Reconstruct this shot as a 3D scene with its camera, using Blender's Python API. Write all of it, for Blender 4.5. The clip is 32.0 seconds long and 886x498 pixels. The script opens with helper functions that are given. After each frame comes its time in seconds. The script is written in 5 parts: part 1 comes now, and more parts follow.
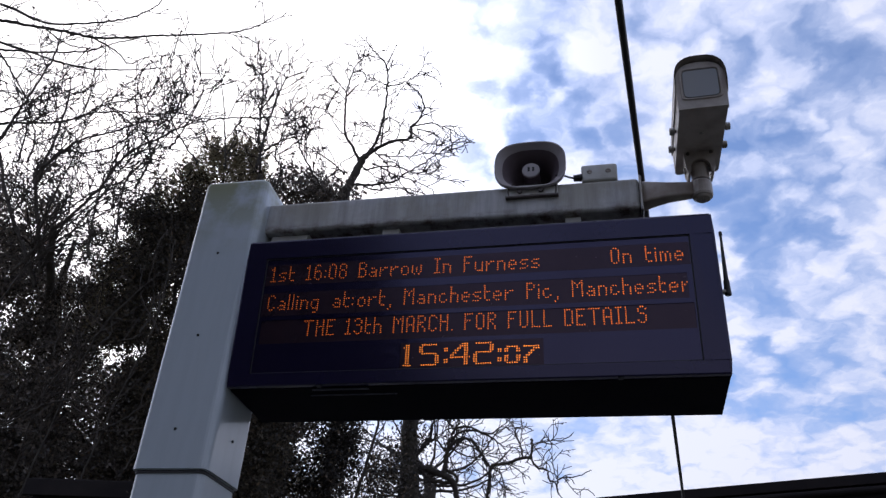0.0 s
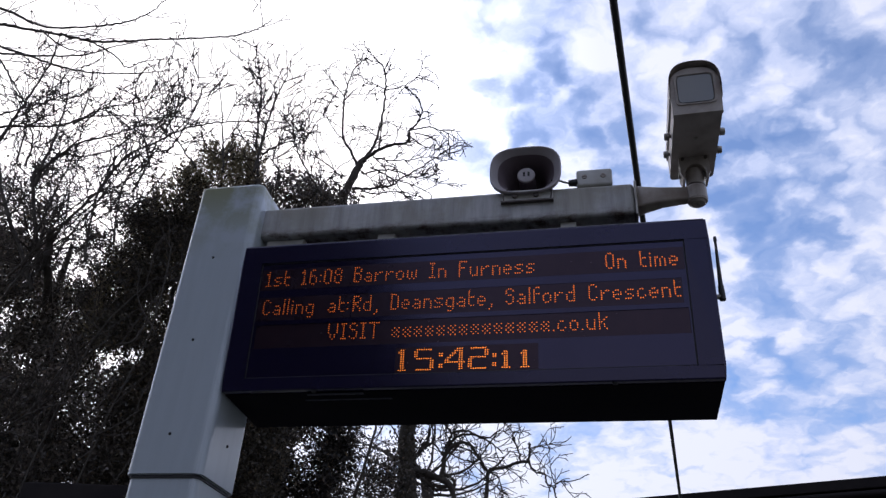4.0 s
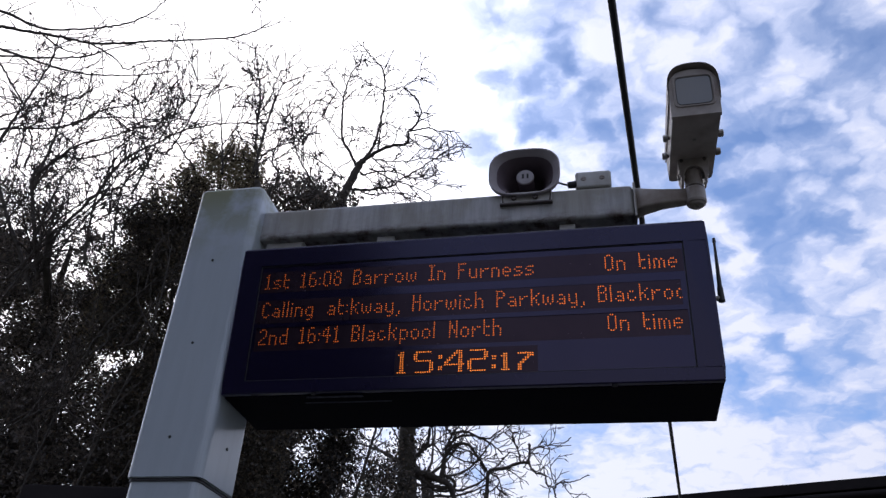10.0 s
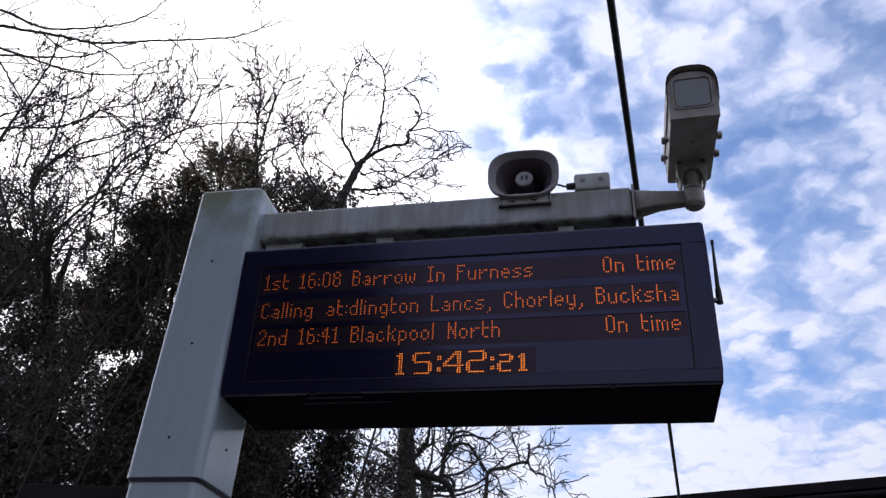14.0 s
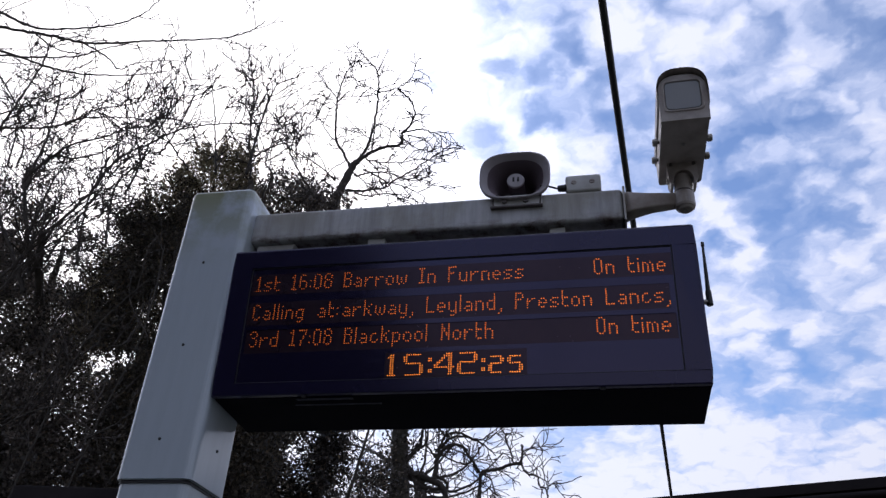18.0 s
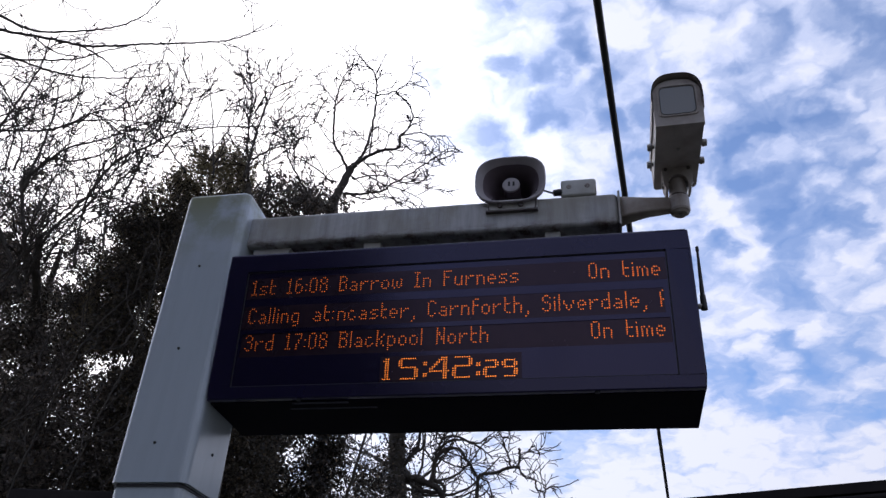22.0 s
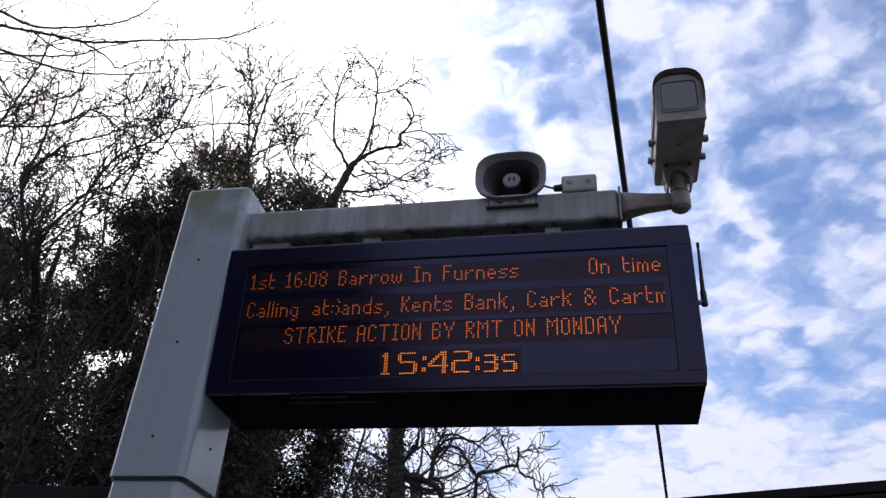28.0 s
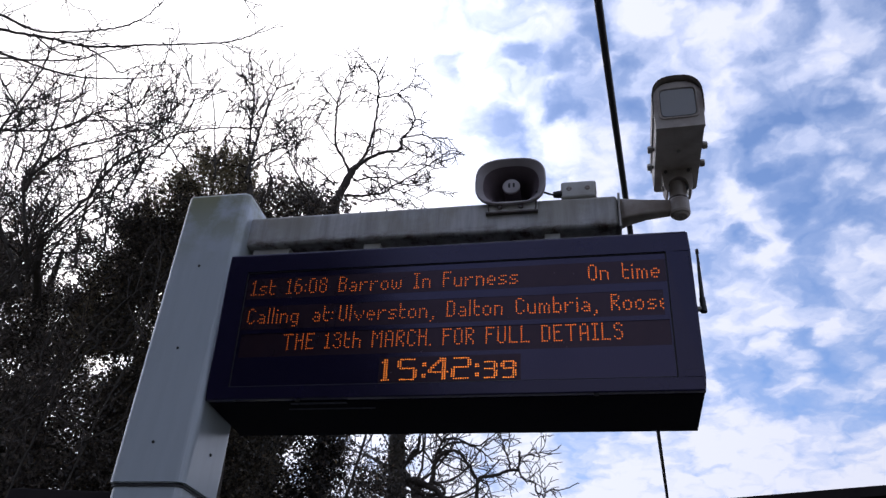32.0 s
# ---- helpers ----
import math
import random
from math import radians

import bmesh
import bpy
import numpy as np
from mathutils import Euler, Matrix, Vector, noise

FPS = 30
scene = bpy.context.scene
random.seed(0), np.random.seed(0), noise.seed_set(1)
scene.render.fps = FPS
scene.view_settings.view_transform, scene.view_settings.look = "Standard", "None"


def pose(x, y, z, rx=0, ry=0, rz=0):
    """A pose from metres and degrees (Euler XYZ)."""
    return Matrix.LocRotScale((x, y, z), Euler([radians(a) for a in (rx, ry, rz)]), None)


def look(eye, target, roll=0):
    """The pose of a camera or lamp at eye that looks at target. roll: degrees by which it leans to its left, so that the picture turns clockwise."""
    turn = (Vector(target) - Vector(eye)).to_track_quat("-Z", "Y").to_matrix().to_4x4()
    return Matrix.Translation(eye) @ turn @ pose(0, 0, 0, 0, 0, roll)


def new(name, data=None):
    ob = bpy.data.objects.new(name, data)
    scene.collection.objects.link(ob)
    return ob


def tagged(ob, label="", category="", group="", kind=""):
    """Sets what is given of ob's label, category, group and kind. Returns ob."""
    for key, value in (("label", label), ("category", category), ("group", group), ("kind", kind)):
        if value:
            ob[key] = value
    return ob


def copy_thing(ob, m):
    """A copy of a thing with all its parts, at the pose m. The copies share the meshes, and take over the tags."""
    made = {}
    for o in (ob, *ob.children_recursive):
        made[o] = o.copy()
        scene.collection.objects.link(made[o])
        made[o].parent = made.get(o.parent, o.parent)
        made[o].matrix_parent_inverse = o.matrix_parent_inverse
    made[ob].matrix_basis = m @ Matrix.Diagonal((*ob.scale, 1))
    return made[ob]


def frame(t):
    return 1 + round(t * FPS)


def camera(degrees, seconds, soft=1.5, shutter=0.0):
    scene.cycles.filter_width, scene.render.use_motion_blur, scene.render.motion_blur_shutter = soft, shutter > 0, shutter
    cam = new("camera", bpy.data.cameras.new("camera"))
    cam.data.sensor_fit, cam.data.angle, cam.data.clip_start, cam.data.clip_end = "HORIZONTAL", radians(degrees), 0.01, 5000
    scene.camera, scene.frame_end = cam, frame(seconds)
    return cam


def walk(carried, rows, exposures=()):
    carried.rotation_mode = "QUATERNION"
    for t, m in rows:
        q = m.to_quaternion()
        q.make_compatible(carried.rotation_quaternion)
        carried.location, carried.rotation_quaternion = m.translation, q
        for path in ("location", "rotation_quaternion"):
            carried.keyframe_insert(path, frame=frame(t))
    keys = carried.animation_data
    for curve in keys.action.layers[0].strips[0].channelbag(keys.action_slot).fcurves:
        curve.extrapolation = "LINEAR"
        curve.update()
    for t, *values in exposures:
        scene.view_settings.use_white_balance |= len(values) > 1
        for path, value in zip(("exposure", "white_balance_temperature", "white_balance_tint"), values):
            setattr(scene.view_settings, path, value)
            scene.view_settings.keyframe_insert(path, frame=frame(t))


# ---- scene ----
cam = camera(58.4, 32.0, soft=1.4)
PATH = [
    (0, (1.164, -2.087, 1.736), (0.776, -0.438, 2.798), 3.7),
    (0.5, (1.164, -2.089, 1.737), (0.776, -0.441, 2.8), 3.7),
    (1, (1.165, -2.09, 1.74), (0.777, -0.443, 2.806), 3.7),
    (1.5, (1.167, -2.093, 1.741), (0.779, -0.447, 2.808), 3.8),
    (2, (1.168, -2.094, 1.742), (0.782, -0.449, 2.811), 3.7),
    (2.5, (1.169, -2.093, 1.741), (0.784, -0.448, 2.811), 3.7),
    (3, (1.171, -2.091, 1.739), (0.787, -0.446, 2.81), 3.7),
    (3.5, (1.173, -2.087, 1.738), (0.789, -0.442, 2.809), 3.7),
    (5.5, (1.179, -2.101, 1.741), (0.798, -0.453, 2.807), 3.5),
    (6, (1.18, -2.101, 1.741), (0.798, -0.453, 2.807), 3.5),
    (6.5, (1.18, -2.1, 1.741), (0.798, -0.451, 2.807), 3.5),
    (7, (1.18, -2.097, 1.741), (0.798, -0.449, 2.808), 3.4),
    (7.5, (1.177, -2.094, 1.74), (0.796, -0.447, 2.809), 3.5),
    (8, (1.176, -2.094, 1.74), (0.795, -0.447, 2.809), 3.5),
    (8.5, (1.175, -2.092, 1.741), (0.794, -0.446, 2.811), 3.4),
    (9, (1.175, -2.093, 1.741), (0.794, -0.447, 2.812), 3.5),
    (9.5, (1.174, -2.093, 1.744), (0.793, -0.447, 2.814), 3.5),
    (10, (1.176, -2.093, 1.742), (0.794, -0.448, 2.814), 3.5),
    (10.5, (1.177, -2.096, 1.744), (0.795, -0.451, 2.815), 3.5),
    (11, (1.179, -2.096, 1.744), (0.796, -0.451, 2.816), 3.5),
    (11.5, (1.179, -2.098, 1.743), (0.797, -0.454, 2.816), 3.5),
    (12, (1.182, -2.097, 1.743), (0.798, -0.454, 2.816), 3.5),
    (12.5, (1.182, -2.099, 1.744), (0.798, -0.455, 2.817), 3.5),
    (13, (1.183, -2.102, 1.743), (0.799, -0.459, 2.816), 3.5),
    (13.5, (1.181, -2.102, 1.744), (0.798, -0.458, 2.817), 3.5),
    (14, (1.181, -2.101, 1.743), (0.799, -0.456, 2.814), 3.6),
    (14.5, (1.18, -2.097, 1.742), (0.799, -0.452, 2.813), 3.5),
    (16.5, (1.176, -2.085, 1.737), (0.804, -0.438, 2.809), 3.5),
    (17, (1.179, -2.091, 1.738), (0.809, -0.443, 2.81), 3.4),
    (17.5, (1.185, -2.096, 1.74), (0.816, -0.448, 2.813), 3.4),
    (18, (1.19, -2.103, 1.743), (0.823, -0.457, 2.817), 3.4),
    (18.5, (1.197, -2.113, 1.743), (0.831, -0.467, 2.819), 3.5),
    (19, (1.198, -2.113, 1.745), (0.833, -0.469, 2.824), 3.5),
    (19.5, (1.197, -2.112, 1.746), (0.833, -0.468, 2.825), 3.5),
    (20, (1.198, -2.111, 1.744), (0.835, -0.468, 2.825), 3.5),
    (20.5, (1.197, -2.109, 1.745), (0.835, -0.466, 2.826), 3.4),
    (21, (1.198, -2.11, 1.744), (0.836, -0.466, 2.824), 3.4),
    (21.5, (1.199, -2.109, 1.741), (0.837, -0.466, 2.823), 3.4),
    (22, (1.2, -2.108, 1.743), (0.838, -0.465, 2.824), 3.4),
    (22.5, (1.201, -2.109, 1.742), (0.839, -0.466, 2.823), 3.4),
    (23, (1.202, -2.108, 1.742), (0.84, -0.465, 2.823), 3.4),
    (23.5, (1.204, -2.107, 1.743), (0.84, -0.463, 2.822), 3.4),
    (24, (1.202, -2.104, 1.74), (0.838, -0.459, 2.818), 3.4),
    (24.5, (1.197, -2.099, 1.738), (0.835, -0.453, 2.815), 3.5),
    (25, (1.196, -2.093, 1.738), (0.832, -0.447, 2.814), 3.5),
    (25.5, (1.196, -2.093, 1.736), (0.832, -0.447, 2.812), 3.5),
    (27.5, (1.201, -2.095, 1.738), (0.837, -0.449, 2.816), 3.7),
    (28, (1.198, -2.094, 1.736), (0.836, -0.449, 2.815), 3.7),
    (28.5, (1.195, -2.092, 1.736), (0.834, -0.448, 2.815), 3.7),
    (29, (1.193, -2.091, 1.734), (0.832, -0.447, 2.815), 3.7),
    (29.5, (1.196, -2.094, 1.734), (0.834, -0.451, 2.815), 3.7),
    (30, (1.2, -2.101, 1.737), (0.837, -0.457, 2.817), 3.8),
    (30.5, (1.202, -2.106, 1.738), (0.839, -0.462, 2.818), 3.8),
    (31, (1.203, -2.105, 1.739), (0.839, -0.463, 2.822), 3.8),
    (31.5, (1.206, -2.105, 1.74), (0.84, -0.464, 2.824), 3.8),
    (32, (1.205, -2.104, 1.74), (0.84, -0.465, 2.826), 3.8),
]
walk(cam, [(t, look(eye, target, roll)) for t, eye, target, roll in PATH], exposures=[(0, -0.02, 5850, 17), (32, -0.02, 5850, 17)])

# ---- light: a bright broken cloud deck, the sun behind it ----
SUN_AZ, SUN_EL = radians(-38), radians(37)
world = bpy.data.worlds.new("world")
scene.world = world
world.use_nodes = True
wn = world.node_tree.nodes
sky = wn.new("ShaderNodeTexSky")
sky.sky_type, sky.sun_disc = "NISHITA", False
sky.sun_elevation, sky.sun_rotation = SUN_EL, SUN_AZ
sky.ozone_density, sky.dust_density = 4.0, 0.3
wn["Background"].inputs[1].default_value = 0.135
world.node_tree.links.new(sky.outputs[0], wn["Background"].inputs[0])
sun = new("sun", bpy.data.lights.new("sun", "SUN"))
sun.data.energy, sun.data.angle, sun.data.color = 1.2, radians(12), (1.0, 0.95, 0.88)
sun_way = Vector((math.sin(SUN_AZ) * math.cos(SUN_EL), math.cos(SUN_AZ) * math.cos(SUN_EL), math.sin(SUN_EL)))
sun.matrix_world = look(sun_way * 50, (0, 0, 0))


# ---- materials ----
def shader(name):
    m = bpy.data.materials.new(name)
    m.use_nodes = True
    nodes, links = m.node_tree.nodes, m.node_tree.links
    return m, nodes, links, nodes["Principled BSDF"]


def ramp(nodes, links, fac, stops):
    r = nodes.new("ShaderNodeValToRGB")
    while len(r.color_ramp.elements) < len(stops):
        r.color_ramp.elements.new(0.5)
    for e, (at, col) in zip(r.color_ramp.elements, stops):
        e.position, e.color = at, (*col, 1)
    links.new(fac, r.inputs[0])
    return r.outputs[0]


def noise_node(nodes, links, scale, detail=4, rough=0.55, stretch=(1, 1, 1), shift=0.0):
    tc = nodes.new("ShaderNodeTexCoord")
    mp = nodes.new("ShaderNodeMapping")
    mp.inputs["Scale"].default_value = stretch
    mp.inputs["Location"].default_value = (shift, shift, shift)
    n = nodes.new("ShaderNodeTexNoise")
    n.inputs["Scale"].default_value, n.inputs["Detail"].default_value = scale, detail
    n.inputs["Roughness"].default_value = rough
    links.new(tc.outputs["Object"], mp.inputs[0])
    links.new(mp.outputs[0], n.inputs[0])
    return n.outputs[0]


def surface(name, base, worn, rough=0.5, metal=0.0, scale=6.0, grain=90.0, bump=0.05, lo=0.4, hi=0.7, stretch=(1, 1, 1), vary=0.0, spec=0.5, tint=(1, 1, 1)):
    """Two-scale surface: stains between two colours, fine grain in gloss and relief."""
    m, nodes, links, b = shader(name)
    stain = noise_node(nodes, links, scale, 6, 0.6, stretch)
    col = ramp(nodes, links, stain, [(lo, base), (hi, worn)])
    fine = noise_node(nodes, links, grain, 3)
    if vary:
        info = nodes.new("ShaderNodeObjectInfo")
        hs = nodes.new("ShaderNodeHueSaturation")
        ma = nodes.new("ShaderNodeMapRange")
        ma.inputs[3].default_value, ma.inputs[4].default_value = 1 - vary, 1 + vary
        links.new(info.outputs["Random"], ma.inputs[0])
        links.new(ma.outputs[0], hs.inputs["Value"])
        links.new(col, hs.inputs["Color"])
        col = hs.outputs[0]
    links.new(col, b.inputs["Base Color"])
    mr = nodes.new("ShaderNodeMapRange")
    mr.inputs[3].default_value, mr.inputs[4].default_value = max(0.03, rough - 0.12), min(1, rough + 0.12)
    links.new(fine, mr.inputs[0])
    links.new(mr.outputs[0], b.inputs["Roughness"])
    b.inputs["Metallic"].default_value = metal
    b.inputs["Specular IOR Level"].default_value = spec
    b.inputs["Specular Tint"].default_value = (*tint, 1)
    bp = nodes.new("ShaderNodeBump")
    bp.inputs["Strength"].default_value, bp.inputs["Distance"].default_value = bump, 0.004
    links.new(fine, bp.inputs["Height"])
    links.new(bp.outputs[0], b.inputs["Normal"])
    return m


def algae_paint(name, base, green, rough=0.42, z0=3.22, z1=3.47, runs=0.84, coat=0.8, brown_edge=None):
    """Outdoor paint with dirt runs down it, green algae at the top edges and faint dust."""
    m, nodes, links, b = shader(name)
    run = noise_node(nodes, links, 3.0, 6, 0.65, (9, 9, 0.9))
    blot = noise_node(nodes, links, 7.0, 5, 0.6, shift=3.1)
    c1 = ramp(nodes, links, run, [(0.42, base), (0.72, tuple(v * runs for v in base))])
    geo = nodes.new("ShaderNodeNewGeometry")
    sep = nodes.new("ShaderNodeSeparateXYZ")
    links.new(geo.outputs["Position"], sep.inputs[0])
    top = nodes.new("ShaderNodeMapRange")
    top.inputs[1].default_value, top.inputs[2].default_value = z0, z1
    links.new(sep.outputs[2], top.inputs[0])
    mul = nodes.new("ShaderNodeMath")
    mul.operation = "MULTIPLY"
    links.new(ramp(nodes, links, blot, [(0.40, (0, 0, 0)), (0.58, (1, 1, 1))]), mul.inputs[0])
    links.new(top.outputs[0], mul.inputs[1])
    mix = nodes.new("ShaderNodeMix")
    mix.data_type = "RGBA"
    links.new(mul.outputs[0], mix.inputs[0])
    links.new(c1, mix.inputs[6])
    mix.inputs[7].default_value = (*green, 1)
    colour = mix.outputs[2]
    if brown_edge:
        # dark brown patches, denser towards the lower edge
        r0, r1 = brown_edge
        edge = nodes.new("ShaderNodeMapRange")
        edge.inputs[1].default_value, edge.inputs[2].default_value = r1, r0
        links.new(sep.outputs[2], edge.inputs[0])
        fl = nodes.new("ShaderNodeMath")
        fl.operation = "MULTIPLY"
        links.new(ramp(nodes, links, noise_node(nodes, links, 11.0, 6, 0.7, (1, 1, 2.2), 5.7), [(0.46, (0, 0, 0)), (0.60, (1, 1, 1))]), fl.inputs[0])
        links.new(edge.outputs[0], fl.inputs[1])
        mix2 = nodes.new("ShaderNodeMix")
        mix2.data_type = "RGBA"
        links.new(fl.outputs[0], mix2.inputs[0])
        links.new(colour, mix2.inputs[6])
        mix2.inputs[7].default_value = (0.075, 0.045, 0.035, 1)
        colour = mix2.outputs[2]
    links.new(colour, b.inputs["Base Color"])
    b.inputs["Roughness"].default_value = rough
    b.inputs["Coat Weight"].default_value, b.inputs["Coat Roughness"].default_value = coat, 0.16
    fine = noise_node(nodes, links, 160, 3)
    bp = nodes.new("ShaderNodeBump")
    bp.inputs["Strength"].default_value, bp.inputs["Distance"].default_value = 0.06, 0.002
    links.new(fine, bp.inputs["Height"])
    links.new(bp.outputs[0], b.inputs["Normal"])
    return m


POST_PAINT = algae_paint("post_paint", (0.45, 0.50, 0.54), (0.22, 0.23, 0.10), 0.42, 3.12, 3.47, 0.93)
BEAM_PAINT = algae_paint("beam_paint", (0.46, 0.455, 0.455), (0.24, 0.215, 0.14), 0.5, 3.16, 3.50, 0.58, 0.2, (3.252, 3.285))
PLATE = surface("plate_paint", (0.62, 0.62, 0.60), (0.40, 0.38, 0.34), 0.45)
CASE = surface("case_paint", (0.003, 0.0024, 0.0055), (0.005, 0.004, 0.008), 0.6, 0, 9, 220, 0.08, spec=0.06)
BEZEL = surface("bezel_paint", (0.0088, 0.0070, 0.027), (0.0115, 0.009, 0.032), 0.18, 0, 7, 220, 0.03, spec=0.70, tint=(0.72, 0.68, 1.0))
MASK = surface("mask_acrylic", (0.0070, 0.0052, 0.022), (0.009, 0.0066, 0.025), 0.14, 0, 5, 60, 0.01, spec=0.9, tint=(0.66, 0.62, 1.0))
BAND = surface("led_board", (0.016, 0.0090, 0.015), (0.021, 0.0112, 0.0165), 0.22, 0, 12, 60, 0.01, spec=0.55, tint=(0.9, 0.7, 0.9))
EDGE_GLINT = surface("edge_glint_paint", (0.26, 0.25, 0.29), (0.16, 0.15, 0.18), 0.35)
VENT = surface("vent_paint", (0.10, 0.10, 0.13), (0.06, 0.06, 0.08), 0.4)
BLACK = surface("black_rubber", (0.012, 0.012, 0.013), (0.022, 0.021, 0.02), 0.55)
HORN = surface("horn_plastic", (0.40, 0.365, 0.375), (0.29, 0.255, 0.26), 0.5, 0, 9)
# horn plastic again, darkened in colour for the shade deep inside the horn
HORN_SHADE = surface("horn_in_shade", (0.15, 0.118, 0.132), (0.10, 0.078, 0.090), 0.6, 0, 9, spec=0.3)
HOUSING = surface("housing_paint", (0.47, 0.42, 0.38), (0.28, 0.23, 0.195), 0.45, 0, 10)
DARK_STEEL = surface("dark_steel", (0.10, 0.085, 0.08), (0.16, 0.13, 0.11), 0.5, 0.3, 14)
STEEL = surface("worn_steel", (0.36, 0.35, 0.33), (0.20, 0.17, 0.13), 0.4, 0.6, 14)
BARK = surface("bark", (0.040, 0.033, 0.026), (0.075, 0.062, 0.048), 0.9, 0, 5, 40, 0.4)
TWIG = surface("twig_bark", (0.036, 0.028, 0.022), (0.06, 0.045, 0.034), 0.85, 0, 3, 30, 0.1)
IVY_STEM = surface("ivy_stem", (0.05, 0.042, 0.03), (0.08, 0.07, 0.05), 0.9, 0, 5, 40, 0.3)
TARMAC = surface("platform_tarmac", (0.045, 0.044, 0.043), (0.075, 0.072, 0.068), 0.9, 0, 1.2, 60, 0.5)
GRASS = surface("rough_ground", (0.045, 0.055, 0.022), (0.09, 0.075, 0.04), 0.95, 0, 0.3, 8, 0.5)
ROOFING = surface("dark_roofing", (0.010, 0.008, 0.009), (0.018, 0.014, 0.014), 0.7, 0, 1.5, 30, 0.2, spec=0.12)
RENDERED = surface("painted_wall", (0.30, 0.27, 0.23), (0.22, 0.2, 0.17), 0.85, 0, 0.8, 30, 0.2)
CONCRETE = surface("concrete_edge", (0.32, 0.31, 0.29), (0.22, 0.21, 0.19), 0.9, 0, 2, 50, 0.3)


def leaf_material(name, a, b_, c):
    m, nodes, links, b = shader(name)
    geo = nodes.new("ShaderNodeNewGeometry")
    col = ramp(nodes, links, geo.outputs["Random Per Island"], [(0.0, a), (0.55, b_), (0.93, c), (1.0, (0.17, 0.12, 0.07))])
    links.new(col, b.inputs["Base Color"])
    b.inputs["Roughness"].default_value = 0.45
    b.inputs["Specular IOR Level"].default_value = 0.5
    thin = nodes.new("ShaderNodeBsdfTranslucent")
    glow_through = nodes.new("ShaderNodeHueSaturation")
    glow_through.inputs["Value"].default_value = 1.9
    links.new(col, glow_through.inputs["Color"])
    links.new(glow_through.outputs[0], thin.inputs[0])
    both = nodes.new("ShaderNodeMixShader")
    both.inputs[0].default_value = 0.42
    links.new(b.outputs[0], both.inputs[1])
    links.new(thin.outputs[0], both.inputs[2])
    links.new(both.outputs[0], nodes["Material Output"].inputs[0])
    return m


# leaf colours darkened for the shade in the low foliage
SHADED_LEAVES = leaf_material("shaded_leaves", (0.014, 0.012, 0.010), (0.030, 0.025, 0.020), (0.080, 0.067, 0.055))
IVY = leaf_material("ivy_leaves", (0.034, 0.029, 0.024), (0.076, 0.063, 0.050), (0.175, 0.145, 0.12))
# evergreen shoots lightened in colour to stand for the glare near the sun
FEATHER = leaf_material("glare_lightened_shoots", (0.085, 0.068, 0.044), (0.17, 0.14, 0.085), (0.28, 0.23, 0.14))
HOLLY = leaf_material("evergreen_leaves", (0.024, 0.020, 0.015), (0.046, 0.038, 0.026), (0.115, 0.094, 0.064))

def lamp_material(name, colour, strength):
    """Amber lamps: emission set dimmer towards the post, for the slanting view of them there."""
    m, nodes, links, b = shader(name)
    b.inputs["Base Color"].default_value = (0.16, 0.035, 0.006, 1)
    b.inputs["Specular IOR Level"].default_value = 0.15
    b.inputs["Emission Color"].default_value = (*colour, 1)
    geo = nodes.new("ShaderNodeNewGeometry")
    split = nodes.new("ShaderNodeSeparateXYZ")
    links.new(geo.outputs["Position"], split.inputs[0])
    dimming = nodes.new("ShaderNodeMapRange")
    dimming.inputs[1].default_value, dimming.inputs[2].default_value = 0.1, 1.2
    dimming.inputs[3].default_value, dimming.inputs[4].default_value = strength * 0.38, strength * 1.15
    links.new(split.outputs[0], dimming.inputs[0])
    links.new(dimming.outputs[0], b.inputs["Emission Strength"])
    m.cycles.emission_sampling = "NONE"
    return m


glow = lamp_material("amber_led", (1.0, 0.195, 0.014), 1.0)
bright = lamp_material("amber_clock_led", (1.0, 0.24, 0.018), 1.9)

LENS, gn, gl, gb = shader("camera_window_glass")
# grey base colour stands in for the sky reflected in the glass
gb.inputs["Base Color"].default_value = (0.30, 0.30, 0.30, 1)
gb.inputs["Roughness"].default_value = 0.08


# openings and thick billows of the cloud deck: place on the deck and radius
SKY_GAPS = [
    (-0.218, 0.740, 0.019), (-0.193, 0.848, 0.027), (-0.160, 0.783, 0.021), (-0.131, 0.769, 0.024),
    (-0.091, 0.771, 0.021), (-0.060, 0.698, 0.015), (-0.052, 0.748, 0.014), (-0.017, 0.788, 0.017),
    (-0.098, 0.845, 0.019), (-0.002, 0.851, 0.017), (0.036, 0.830, 0.023), (0.047, 0.909, 0.025),
    (0.179, 0.731, 0.023), (0.155, 0.785, 0.029), (0.180, 0.882, 0.037), (0.144, 0.918, 0.030),
    (0.251, 0.892, 0.033), (0.218, 1.041, 0.041), (0.173, 0.966, 0.029), (0.262, 0.972, 0.047),
    (0.285, 1.085, 0.058), (0.318, 0.965, 0.053), (0.306, 0.774, 0.040), (0.152, 1.103, 0.021),
    (0.335, 1.202, 0.028), (0.279, 1.219, 0.040), (0.379, 1.371, 0.045), (0.323, 1.424, 0.047),
    (0.206, 1.442, 0.049), (0.299, 1.549, 0.049), (0.257, 1.328, 0.029), (0.446, 1.524, 0.055),
]
